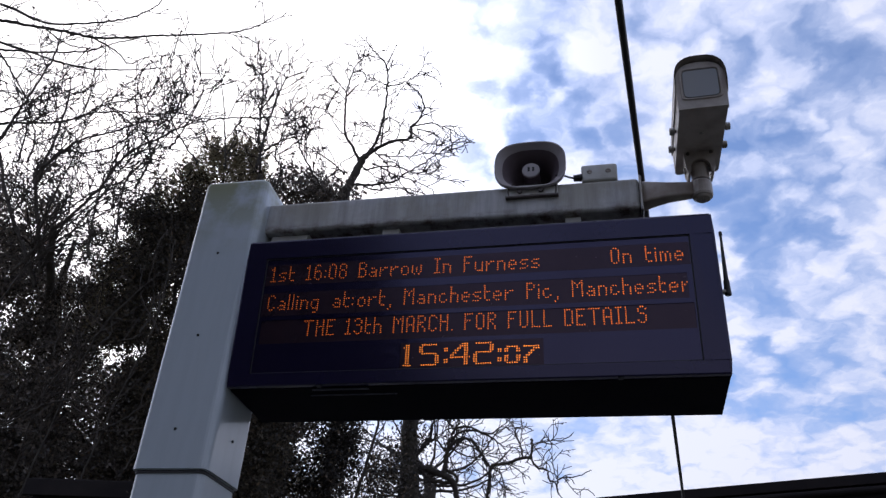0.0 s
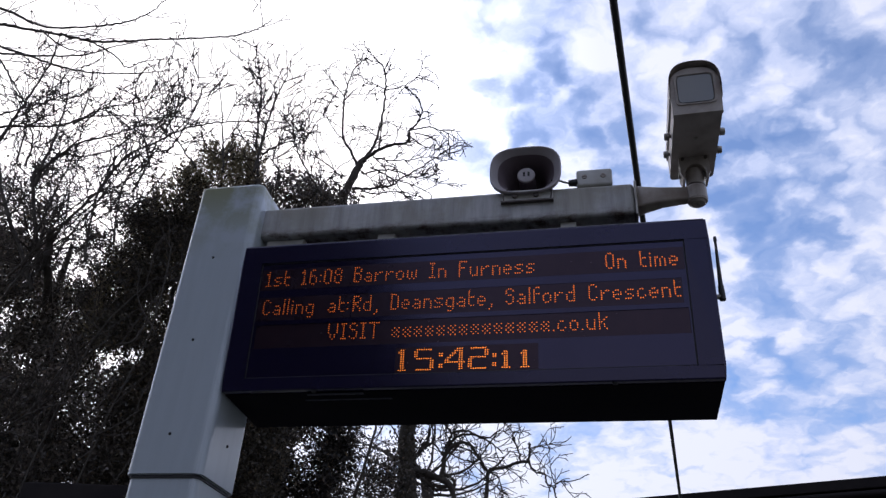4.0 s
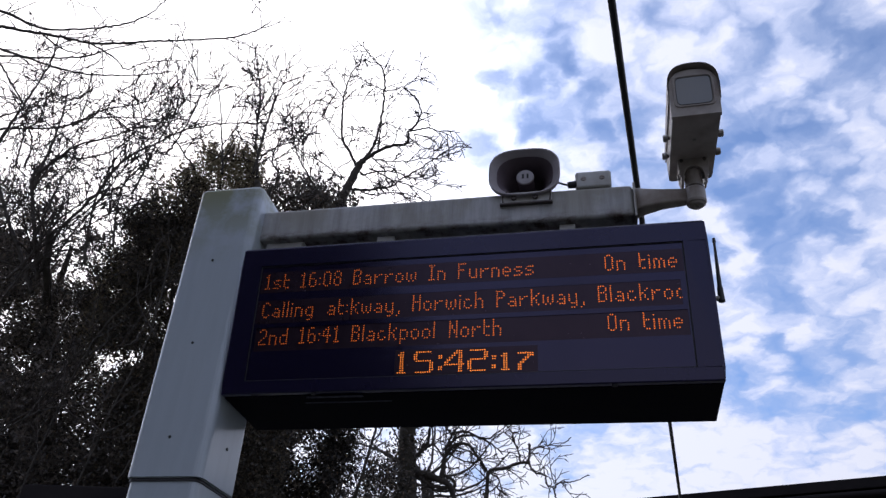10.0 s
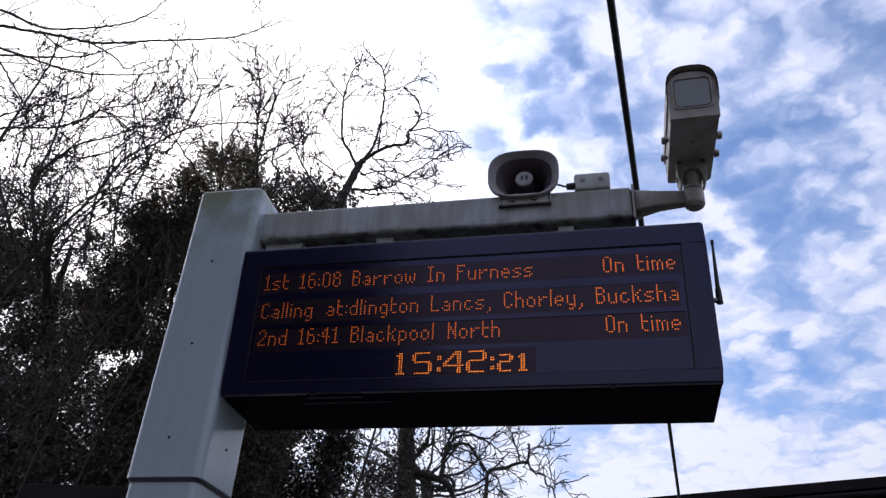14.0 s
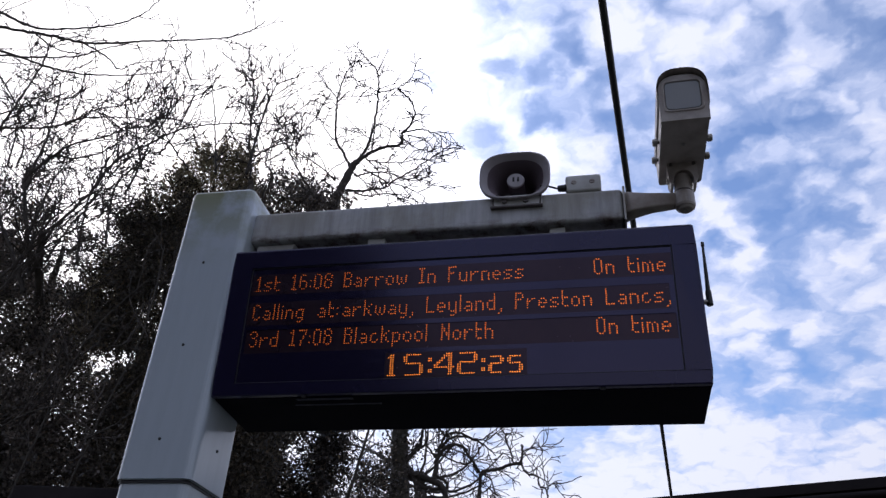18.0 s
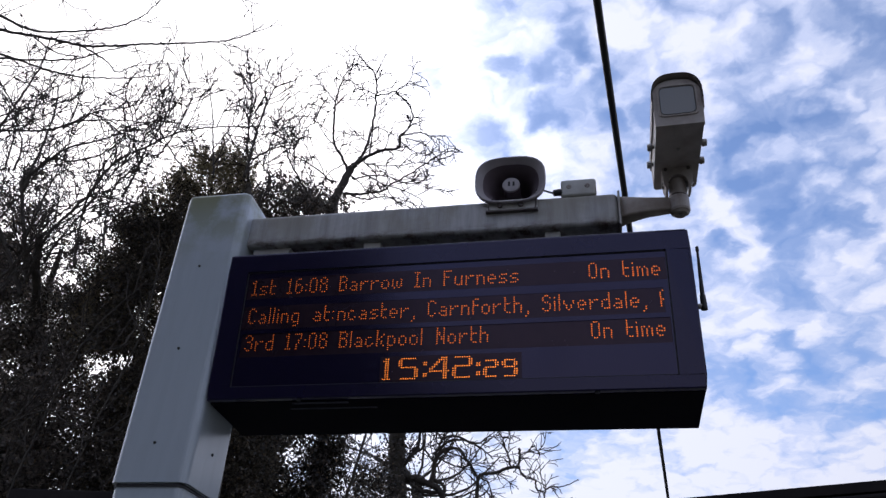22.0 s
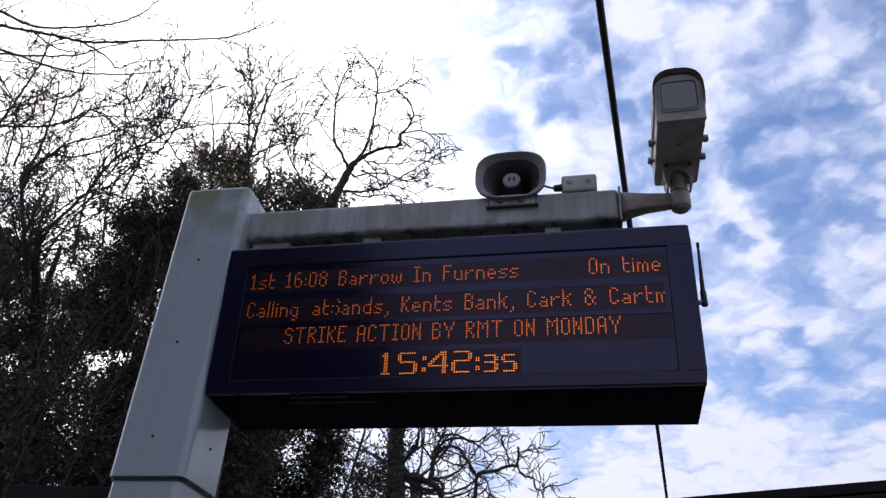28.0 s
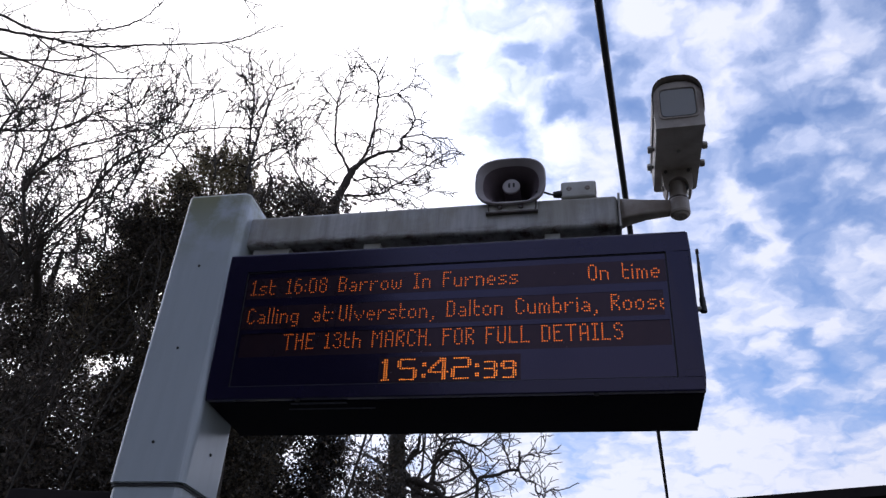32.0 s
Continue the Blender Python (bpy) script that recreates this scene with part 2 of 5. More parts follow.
SKY_BILLOWS = [
    (0.070, 0.735, 0.044), (-0.094, 0.887, 0.054), (0.175, 1.079, 0.036), (0.204, 1.143, 0.043),
    (0.348, 1.186, 0.043), (0.390, 1.240, 0.067), (0.234, 1.282, 0.031), (0.224, 1.367, 0.033),
    (0.301, 1.328, 0.037), (0.232, 0.760, 0.036), (0.218, 1.692, 0.129), (0.278, 0.848, 0.020),
    (0.003, 0.711, 0.044), (0.146, 1.008, 0.038), (0.322, 1.029, 0.024), (0.366, 1.087, 0.029),
    (-0.189, 0.786, 0.020), (0.273, 1.392, 0.026), (0.286, 1.146, 0.025), (0.219, 0.804, 0.031),
]


def cloud_material():
    """Luminous broken cloud: dense and dazzling round the sun, thin with blue gaps away from it."""
    m, nodes, links, b = shader("cloud")
    nodes.remove(b)
    out = nodes["Material Output"]

    def math_node(kind, x, y, z=None):
        n = nodes.new("ShaderNodeMath")
        n.operation = kind
        for i, v in enumerate((x, y, z)):
            if v is None:
                continue
            if isinstance(v, (int, float)):
                n.inputs[i].default_value = v
            else:
                links.new(v, n.inputs[i])
        return n.outputs[0]

    def vec_node(kind, x, y=None, z=None):
        n = nodes.new("ShaderNodeVectorMath")
        n.operation = kind
        for i, v in enumerate((x, y, z)):
            if v is None:
                continue
            if isinstance(v, tuple):
                n.inputs[i].default_value = v
            else:
                links.new(v, n.inputs[i])
        return n

    def between(x, a, b_, lo=0.0, hi=1.0, soft=True):
        n = nodes.new("ShaderNodeMapRange")
        n.interpolation_type = "SMOOTHSTEP" if soft else "LINEAR"
        for i, v in ((1, a), (2, b_), (3, lo), (4, hi)):
            n.inputs[i].default_value = v
        links.new(x, n.inputs[0])
        return n.outputs[0]

    def cloud_noise(at, scale, detail, rough):
        n = nodes.new("ShaderNodeTexNoise")
        n.inputs["Scale"].default_value, n.inputs["Detail"].default_value, n.inputs["Roughness"].default_value = scale, detail, rough
        links.new(at, n.inputs[0])
        return n

    # flat map of the deck, carried along with it
    tc = nodes.new("ShaderNodeTexCoord")
    way = vec_node("NORMALIZE", vec_node("ADD", tc.outputs["Object"], (0, 0, 500)).outputs[0]).outputs[0]
    sep = nodes.new("ShaderNodeSeparateXYZ")
    links.new(way, sep.inputs[0])
    depth = math_node("MAXIMUM", math_node("ADD", sep.outputs[2], 0.25), 0.2)
    flat = nodes.new("ShaderNodeCombineXYZ")
    links.new(math_node("DIVIDE", sep.outputs[0], depth), flat.inputs[0])
    links.new(math_node("DIVIDE", sep.outputs[1], depth), flat.inputs[1])
    flat = flat.outputs[0]
    # ragged edges at two scales
    stir = vec_node("SUBTRACT", cloud_noise(flat, 15.0, 4, 0.52).outputs["Color"], (0.5, 0.5, 0.5)).outputs[0]
    at = vec_node("MULTIPLY_ADD", stir, (0.105, 0.105, 0.0), flat).outputs[0]

    def patches(spots, inner, outer):
        total = None
        for x, y, r in spots:
            d = vec_node("DISTANCE", at, (x, y, 0.0)).outputs["Value"]
            v = between(d, r * outer, r * inner)
            total = v if total is None else math_node("MAXIMUM", total, v)
        return total
    gap = patches(SKY_GAPS, 0.0, 2.0)
    billow = patches(SKY_BILLOWS, 0.3, 1.3)
    big = cloud_noise(at, 7.0, 5, 0.54).outputs[0]
    small = cloud_noise(at, 24.0, 5, 0.54).outputs[0]
    cell = nodes.new("ShaderNodeTexVoronoi")
    cell.feature = "SMOOTH_F1"
    cell.inputs["Scale"].default_value, cell.inputs["Smoothness"].default_value, cell.inputs["Detail"].default_value = 12.5, 0.35, 2.0
    links.new(at, cell.inputs[0])
    # nearness to the sun's way through the deck
    geo = nodes.new("ShaderNodeNewGeometry")
    here = vec_node("NORMALIZE", geo.outputs["Position"]).outputs[0]
    dot = vec_node("DOT_PRODUCT", here, tuple(sun_way)).outputs["Value"]
    near = between(dot, 0.895, 0.985)
    dens = math_node("MULTIPLY_ADD", big, 0.62, 0.45)
    dens = math_node("MULTIPLY_ADD", small, 0.44, dens)
    dens = math_node("MULTIPLY_ADD", cell.outputs["Distance"], -0.47, dens)
    dens = math_node("MULTIPLY_ADD", gap, -0.29, dens)
    dens = math_node("MULTIPLY_ADD", billow, 0.20, dens)
    dens = math_node("MULTIPLY_ADD", near, 0.34, dens)
    # low over the horizon the deck is seen aslant and its gaps close
    low = nodes.new("ShaderNodeSeparateXYZ")
    links.new(here, low.inputs[0])
    dens = math_node("ADD", between(low.outputs[2], 0.42, 0.20, 0.0, 0.30), dens)
    cover = ramp(nodes, links, dens, [(0.12, (0.10, 0.10, 0.10)), (0.36, (0.46, 0.46, 0.46)), (0.56, (0.84, 0.84, 0.84)), (0.72, (0.99, 0.99, 0.99))])
    thick = ramp(nodes, links, math_node("MULTIPLY_ADD", small, 0.25, dens), [(0.45, (0.57, 0.67, 0.88)), (0.70, (0.77, 0.825, 0.97)), (0.92, (0.97, 0.975, 1.0))])
    warm = nodes.new("ShaderNodeMix")
    warm.data_type = "RGBA"
    links.new(near, warm.inputs[0])
    links.new(thick, warm.inputs[6])
    warm.inputs[7].default_value = (1.0, 0.945, 0.86, 1)
    # the brighter stops round 0.56 lie out of view, added to light the post's side
    power = ramp(nodes, links, math_node("MULTIPLY_ADD", dot, 0.5, 0.5), [(0.0, (0.15, 0.15, 0.15)), (0.36, (0.27, 0.27, 0.27)), (0.56, (0.52, 0.52, 0.52)), (0.67, (0.46, 0.46, 0.46)), (0.78, (0.415, 0.415, 0.415)), (0.86, (0.465, 0.465, 0.465)), (0.93, (0.50, 0.50, 0.50)), (0.955, (0.62, 0.62, 0.62)), (0.985, (1.0, 1.0, 1.0))])
    em = nodes.new("ShaderNodeEmission")
    links.new(warm.outputs[2], em.inputs[0])
    links.new(math_node("MULTIPLY", power, 2.0), em.inputs[1])
    tr = nodes.new("ShaderNodeBsdfTransparent")
    mix = nodes.new("ShaderNodeMixShader")
    links.new(cover, mix.inputs[0])
    links.new(tr.outputs[0], mix.inputs[1])
    links.new(em.outputs[0], mix.inputs[2])
    links.new(mix.outputs[0], out.inputs[0])
    return m


CLOUD = cloud_material()


# ---- mesh helpers ----
def empty(name, m=None):
    ob = new(name)
    ob.empty_display_size = 0.1
    if m is not None:
        ob.matrix_basis = m
    return ob


def part(name, bm, material, parent=None, label="", smooth=False, m=None):
    me = bpy.data.meshes.new(name)
    if smooth:
        for f in bm.faces:
            f.smooth = True
    bm.to_mesh(me)
    bm.free()
    me.materials.append(material)
    ob = new(name, me)
    ob.parent = parent
    if m is not None:
        ob.matrix_basis = m
    if label:
        tagged(ob, label)
    return ob


def box(x0, y0, z0, x1, y1, z1, bevel=0.0, segs=2, bm=None):
    bm = bm or bmesh.new()
    made = bmesh.ops.create_cube(bm, size=1.0)["verts"]
    bmesh.ops.scale(bm, vec=(x1 - x0, y1 - y0, z1 - z0), verts=made)
    bmesh.ops.translate(bm, vec=((x0 + x1) / 2, (y0 + y1) / 2, (z0 + z1) / 2), verts=made)
    if bevel:
        edges = list({e for v in made for e in v.link_edges})
        bmesh.ops.bevel(bm, geom=edges, offset=bevel, segments=segs, affect="EDGES", profile=0.5)
    return bm


def rod(a, b, r0, r1=None, sides=14, bm=None, bevel=0.0):
    """A round bar from a to b."""
    bm = bm or bmesh.new()
    a, b = Vector(a), Vector(b)
    m = Matrix.Translation((a + b) / 2) @ (b - a).to_track_quat("Z", "Y").to_matrix().to_4x4()
    made = bmesh.ops.create_cone(bm, cap_ends=True, segments=sides, radius1=r0, radius2=r0 if r1 is None else r1, depth=(b - a).length, matrix=m)["verts"]
    if bevel:
        edges = [e for e in {e for v in made for e in v.link_edges} if len(e.link_faces) == 2 and e.calc_face_angle(0) > 0.9]
        bmesh.ops.bevel(bm, geom=edges, offset=bevel, segments=2, affect="EDGES", profile=0.5)
    return bm


def loft(rings, closed_ends=True, bm=None):
    """Skin between rings of points, each with as many points."""
    bm = bm or bmesh.new()
    rows = [[bm.verts.new(p) for p in ring] for ring in rings]
    for a, b in zip(rows, rows[1:]):
        for i in range(len(a)):
            j = (i + 1) % len(a)
            bm.faces.new((a[i], a[j], b[j], b[i]))
    if closed_ends:
        bm.faces.new(rows[0][::-1])
        bm.faces.new(rows[-1])
    bmesh.ops.recalc_face_normals(bm, faces=bm.faces)
    return bm


def squircle(w, h, n, count=40):
    """Points of a rounded rectangle, w by h, the rounder the smaller n."""
    pts = []
    for i in range(count):
        a = 2 * math.pi * i / count
        c, s = math.cos(a), math.sin(a)
        pts.append((w / 2 * math.copysign(abs(c) ** (2 / n), c), h / 2 * math.copysign(abs(s) ** (2 / n), s)))
    return pts


def tube(points, radii, sides, verts, faces):
    """Adds a tapered tube along points to the lists."""
    base = len(verts)
    n = len(points)
    for i, p in enumerate(points):
        d = (points[min(i + 1, n - 1)] - points[max(i - 1, 0)])
        d = d / (np.linalg.norm(d) + 1e-9)
        a = np.cross(d, (0.31, 0.9, 0.3))
        a /= np.linalg.norm(a) + 1e-9
        b = np.cross(d, a)
        for k in range(sides):
            t = 2 * math.pi * k / sides
            verts.append(p + radii[i] * (math.cos(t) * a + math.sin(t) * b))
    for i in range(n - 1):
        for k in range(sides):
            l = (k + 1) % sides
            faces.append((base + i * sides + k, base + i * sides + l, base + (i + 1) * sides + l, base + (i + 1) * sides + k))


def mesh_ob(name, verts, faces, material, parent=None, label="", smooth=True):
    me = bpy.data.meshes.new(name)
    me.from_pydata([tuple(v) for v in verts], [], faces)
    if smooth:
        me.polygons.foreach_set("use_smooth", [True] * len(me.polygons))
    me.materials.append(material)
    ob = new(name, me)
    ob.parent = parent
    if label:
        tagged(ob, label)
    return ob


def cable(name, points, r, material, parent=None, label="", sides=8):
    """A bent cable through points, smoothed."""
    p = [np.array(q, float) for q in points]
    for _ in range(2):
        q = [p[0]]
        for a, b in zip(p, p[1:]):
            q += [a * 0.75 + b * 0.25, a * 0.25 + b * 0.75]
        p = q + [p[-1]]
    v, f = [], []
    tube(p, [r] * len(p), sides, v, f)
    return mesh_ob(name, v, f, material, parent, label)


# ---- setting: ground, platform, cloud deck ----
def setting():
    bm = bmesh.new()
    bmesh.ops.create_circle(bm, cap_ends=True, segments=64, radius=3000)
    tagged(part("ground", bm, GRASS, m=pose(0, 0, -0.9)), "rough grassy ground reaching to the horizon", "ground", kind="structure")
    bm = box(-4.2, -40, -0.88, 3.4, 60, 0.0, 0.01)
    tagged(part("pavement", bm, TARMAC), "dark tarmac station platform surface", "platform", kind="structure")
    bm = box(3.402, -40, -0.88, 3.9, 60, 0.004, 0.02)
    tagged(part("kerb", bm, CONCRETE), "pale concrete platform edge coping", "kerb", kind="structure")
    rings = []
    for k in range(29):
        a = radians(0.3 + 91.2 * k / 28)
        rings.append([(1400 * math.sin(a) * math.cos(b), 1400 * math.sin(a) * math.sin(b), 500 * math.cos(a) - 500) for b in (2 * math.pi * n / 72 for n in range(72))])
    bm = loft(rings, False)
    ob = part("backdrop", bm, CLOUD, smooth=True, m=pose(0, 0, 500))
    return tagged(ob, "drifting broken white cloud with blue gaps", "sky", kind="structure")


CLOUDS = setting()


# ---- post and beam ----
def rounded_column(x0, y0, x1, y1, z0, z1, r, steps=5, top=0.012):
    def ring(z, inset):
        pts = []
        for cx, cy, a0 in ((x1, y1, 0), (x0, y1, 90), (x0, y0, 180), (x1, y0, 270)):
            sx, sy = (1 if cx == x1 else -1), (1 if cy == y1 else -1)
            for i in range(steps + 1):
                a = radians(a0 + 90 * i / steps)
                rr = max(r - inset, 0.002)
                pts.append((cx - sx * r + rr * math.cos(a), cy - sy * r + rr * math.sin(a), z))
        return pts
    return loft([ring(z0, 0), ring(z1 - top, 0), ring(z1 - top * 0.3, top * 0.35), ring(z1, top)])


def sign_post():
    post = empty("sign_post", pose(-0.1275, 0.154, 0))
    tagged(post, "white painted square steel post with green algae at its top", "post")
    ox, oy = -0.1275, 0.154
    part("sleeve", rounded_column(-0.252 - ox, 0.034 - oy, -0.004 - ox, 0.279 - oy, 2.389, 3.455, 0.027), POST_PAINT, post)
    part("lower_column", rounded_column(-0.241 - ox, 0.040 - oy, -0.014 - ox, 0.268 - oy, 0.0, 2.42, 0.024), POST_PAINT, post)
    # black strip put in for the shadow line where sleeve and column meet
    part("joint_shadow_gap", rounded_column(-0.2445 - ox, 0.0365 - oy, -0.0105 - ox, 0.2715 - oy, 2.376, 2.392, 0.026), BLACK, post, "dark strip for the shadow gap at the sleeve's foot")
    part("base_plate", box(-0.24, -0.24, 0.0, 0.24, 0.24, 0.016, 0.004), STEEL, post, "bolted steel base plate")
    for x, z in ((-0.134, 3.141), (-0.134, 2.826), (-0.134, 2.51)):
        part("rivet", rod((x - ox, 0.0355 - oy, z), (x - ox, 0.031 - oy, z), 0.0055, 0.004, 10), BLACK, post)
    part("rivet", rod((-0.0050 - ox, 0.161 - oy, 2.511), (-0.0005 - ox, 0.161 - oy, 2.511), 0.0055, 0.004, 10), BLACK, post)
    # the cantilever arm is welded to the sleeve
    part("beam", box(-0.012 - ox, 0.09 - oy, 3.251, 1.303 - ox, 0.212 - oy, 3.376, 0.014, 4), BEAM_PAINT, post, "dirt-streaked grey box-section beam")
    part("end_flange", box(1.303 - ox, 0.083 - oy, 3.243, 1.311 - ox, 0.219 - oy, 3.379, 0.002), STEEL, post, "thin steel end flange")
    return post


POST = sign_post()

# ---- departure board ----
TILT = 4.76
# rows of each letter from the top, a base-32 digit a row
GLYPHS = {
    "A": (4, "6999f999"), "B": (4, "e99e999e"), "C": (4, "69888896"), "D": (4, "e999999e"), "E": (4, "f88e888f"),
    "F": (4, "f88e8888"), "G": (4, "6988b996"), "H": (4, "999f9999"), "I": (3, "72222227"), "K": (4, "99accaa9"),
    "L": (4, "8888888f"), "M": (5, "hrllhhhh"), "N": (4, "99ddbb99"), "O": (4, "69999996"), "P": (4, "e99e8888"),
    "R": (4, "e99eca99"), "S": (4, "69861196"), "T": (5, "v4444444"), "U": (4, "99999996"), "V": (5, "hhhhhaa4"),
    "Y": (5, "hhaa4444"), "a": (4, "00061797"), "b": (4, "888e999e"), "c": (4, "00068896"), "d": (4, "11179997"),
    "e": (4, "00069f86"), "f": (3, "34474444"), "g": (4, "0007999716"), "h": (4, "888e9999"), "i": (1, "01011111"),
    "k": (4, "889acaa9"), "l": (1, "11111111"), "m": (5, "000qllll"), "n": (4, "000e9999"), "o": (4, "00069996"),
    "p": (4, "000e999e88"), "r": (4, "000bc888"), "s": (4, "0007861e"), "t": (3, "44474443"), "u": (4, "00099997"),
    "v": (5, "000hhaa4"), "w": (5, "000hllla"), "y": (4, "0009999716"), "&": (5, "ciicliid"), "0": (4, "69999996"),
    "1": (3, "26222227"), "2": (4, "6911248f"), "3": (4, "69161196"), "4": (4, "26aaf222"), "6": (4, "688e9996"),
    "7": (4, "f1122444"), "8": (4, "69969996"), ",": (2, "0000000112"), ".": (1, "00000001"), ":": (1, "00010010"),
    "_": (4, "0005a5a5"),
}
PITCH = 0.007081
SPACE = 0.03111
SPEED = 0.281
SLOT_L, SLOT_R = 0.396, 1.411
LINE_TOP = (0.0973, 0.1994, 0.2920)


def dots_mesh(name, cells, material=None):
    """One mesh of raised six-sided lamps at (across, down) in metres."""
    verts, faces = [], []
    for u, v in cells:
        b = len(verts)
        for k in range(6):
            a = math.pi * k / 3
            verts.append((u + 0.0021 * math.cos(a), 0.0, -v + 0.0021 * math.sin(a)))
        verts.append((u, -0.0004, -v))
        faces += [(b + k, b + (k + 1) % 6, b + 6) for k in range(6)]
    me = bpy.data.meshes.new(name)
    me.from_pydata(verts, [], faces)
    me.materials.append(material or glow)
    return me


def glyph_cells(ch):
    w, rows = GLYPHS[ch]
    return w, [(c * PITCH, r * PITCH) for r, d in enumerate(rows) for c in range(w) if int(d, 32) >> (w - 1 - c) & 1]


GLYPH_MESH = {ch: dots_mesh("led_character", glyph_cells(ch)[1]) for ch in GLYPHS}


def spread(text, space=SPACE):
    """Each letter of a text with its distance from the start."""
    u, out = 0.0, []
    for ch in text:
        if ch == " ":
            u += space
        else:
            out.append((ch, u))
            u += (GLYPHS[ch][0] + 1) * PITCH
    return out


def departure_board():
    board = empty("departure_board", pose(0, 0, 3.15, TILT))
    tagged(board, "black cased amber dot-matrix train departure board hung below the beam", "display")
    back = pose(0, 0, 3.15, TILT).inverted()
    # plumb box behind the leaning face
    side = [(0.0315, 3.148), (0.071, 2.646), (0.333, 2.636), (0.340, 2.643), (0.340, 3.140), (0.330, 3.150)]
    part("case", loft([[back @ Vector((x, y, z)) for y, z in side] for x in (0.0015, 1.4985)]), CASE, board)
    # face frame round the screen
    bm = bmesh.new()
    for u0, v0, u1, v1 in ((0, 0, 1.5, 0.0645), (0, 0.4655, 1.5, 0.506), (0, 0.0645, 0.0695, 0.4655), (1.4305, 0.0645, 1.5, 0.4655)):
        box(u0, 0, -v1, u1, 0.03, -v0, 0.0, bm=bm)
    bmesh.ops.remove_doubles(bm, verts=bm.verts, dist=0.0001)
    outer = [e for e in bm.edges if all(abs(v.co.y) < 1e-5 for v in e.verts) and (all(v.co.x < 1e-5 for v in e.verts) or all(v.co.x > 1.4999 for v in e.verts) or all(v.co.z > -1e-5 for v in e.verts) or all(v.co.z < -0.5059 for v in e.verts))]
    bmesh.ops.bevel(bm, geom=outer, offset=0.004, segments=2, affect="EDGES", profile=0.5)
    part("bezel", bm, BEZEL, board, "dark blue-black painted front frame")
    gasket = bmesh.new()
    for u0, v0, u1, v1 in ((0.0695, 0.0645, 1.4305, 0.068), (0.0695, 0.462, 1.4305, 0.4655), (0.0695, 0.068, 0.073, 0.462), (1.427, 0.068, 1.4305, 0.462)):
        box(u0, 0.004, -v1, u1, 0.024, -v0, bm=gasket)
    # pale strip painted in place of the light caught by the top edge
    part("top_glint", box(0.006, 0.0015, 0.0, 1.494, 0.006, 0.0022), EDGE_GLINT, board, "thin pale strip for the glint on the top edge")
    part("gasket", gasket, BLACK, board, "thin black seal round the screen")
    # screen mask with slots for the moving lines
    mask = bmesh.new()
    for u0, v0, u1, v1 in ((0.073, 0.068, 1.427, 0.190), (0.073, 0.190, SLOT_L, 0.2715), (SLOT_R, 0.190, 1.427, 0.2715), (0.073, 0.2715, 1.427, 0.2865),
                           (0.073, 0.2865, 0.082, 0.3665), (1.4225, 0.2865, 1.427, 0.3665), (0.073, 0.3665, 1.427, 0.462)):
        box(u0, 0.0064, -v1, u1, 0.0067, -v0, bm=mask)
    part("screen", mask, MASK, board, "smoked dark screen panel")
    bands = [part("led_strip", box(0.0735, w, -v1, 1.4265, w + 0.0004, -v0), BAND, board, "dark lamp strip behind the screen") for w, v0, v1 in ((0.0075, 0.186, 0.2760), (0.0088, 0.2700, 0.3710))]
    for v0, v1, u0, u1 in ((0.088, 0.163, 0.0745, 1.4255), (0.190, 0.2715, 0.0745, SLOT_L - 0.002), (0.380, 0.462, 0.552, 0.985)):
        bands.append(part("led_strip", box(u0, 0.0060, -v1, u1, 0.00655, -v0), BAND, board, "dark lamp strip"))
    # underside: vents, hinge line, screws
    for y, x0, x1 in ((0.084, 0.27, 0.45), (0.127, 0.25, 0.53)):
        part("vent_slat", box(0, -0.009, -0.003, x1 - x0, 0.006, 0.002, 0.001), VENT, board, m=back @ pose(x0, y, 2.6465, 20))
    for x in (0.3, 1.2):
        part("latch", rod((x, 0.012, -0.504), (x, 0.012, -0.511), 0.008, None, 12), BLACK, board)
    for x0, x1 in ((0.012, 0.155), (0.424, 0.486), (1.056, 1.108)):
        bm = box(x0, 0.118, 3.147, x1, 0.205, 3.252, 0.003)
        if x1 - x0 > 0.1:
            # the plate by the post is cut aslant
            for v in bm.verts:
                if v.co.x > x1 - 0.02:
                    v.co.x += (v.co.z - 3.252) * 0.5
        part("hanger", bm, PLATE, board, "pale grey hanger plate", m=back)
    return board, bands


BOARD, BANDS = departure_board()


def led(mesh, parent, u, w, v, name="led_character"):
    ob = new(name, mesh)
    ob.parent = parent
    ob.matrix_basis = pose(u, w, -v)
    return ob


def still_text(text, u, v, parent, w=0.0059):
    """A lit text that stays, word by word."""
    at, word = u, []
    for i, ch in enumerate(text + " "):
        if ch != " ":
            word.append(ch)
            continue
        if word:
            cells, x = [], 0.0
            for c in word:
                cells += [(x + a, b) for a, b in glyph_cells(c)[1]]
                x += (GLYPHS[c][0] + 1) * PITCH
            led(dots_mesh("led_word", cells), parent, at, w, v, "led_word")
            at += x
            word = []
        at += SPACE


still_text("1st 16:08 Barrow In Furness", 0.0935, LINE_TOP[0], BANDS[2])
still_text("On time", 1.1965, LINE_TOP[0], BANDS[2])
still_text("Calling", 0.0965, LINE_TOP[1], BANDS[3])
still_text("at:", 0.3195, LINE_TOP[1], BANDS[3])

ROUTE = ("Stockport, Manchester Pic, Manchester O Rd, Deansgate, Salford Crescent, Bolton, Lostock Parkway, Horwich Parkway, "
         "Blackrod, Adlington Lancs, Chorley, Buckshaw Parkway, Leyland, Preston Lancs, Lancaster, Carnforth, Silverdale, "
         "Arnside, Grange Ovr Sands, Kents Bank, Cark & Cartmel, Ulverston, Dalton Cumbria, Roose, Barrow")
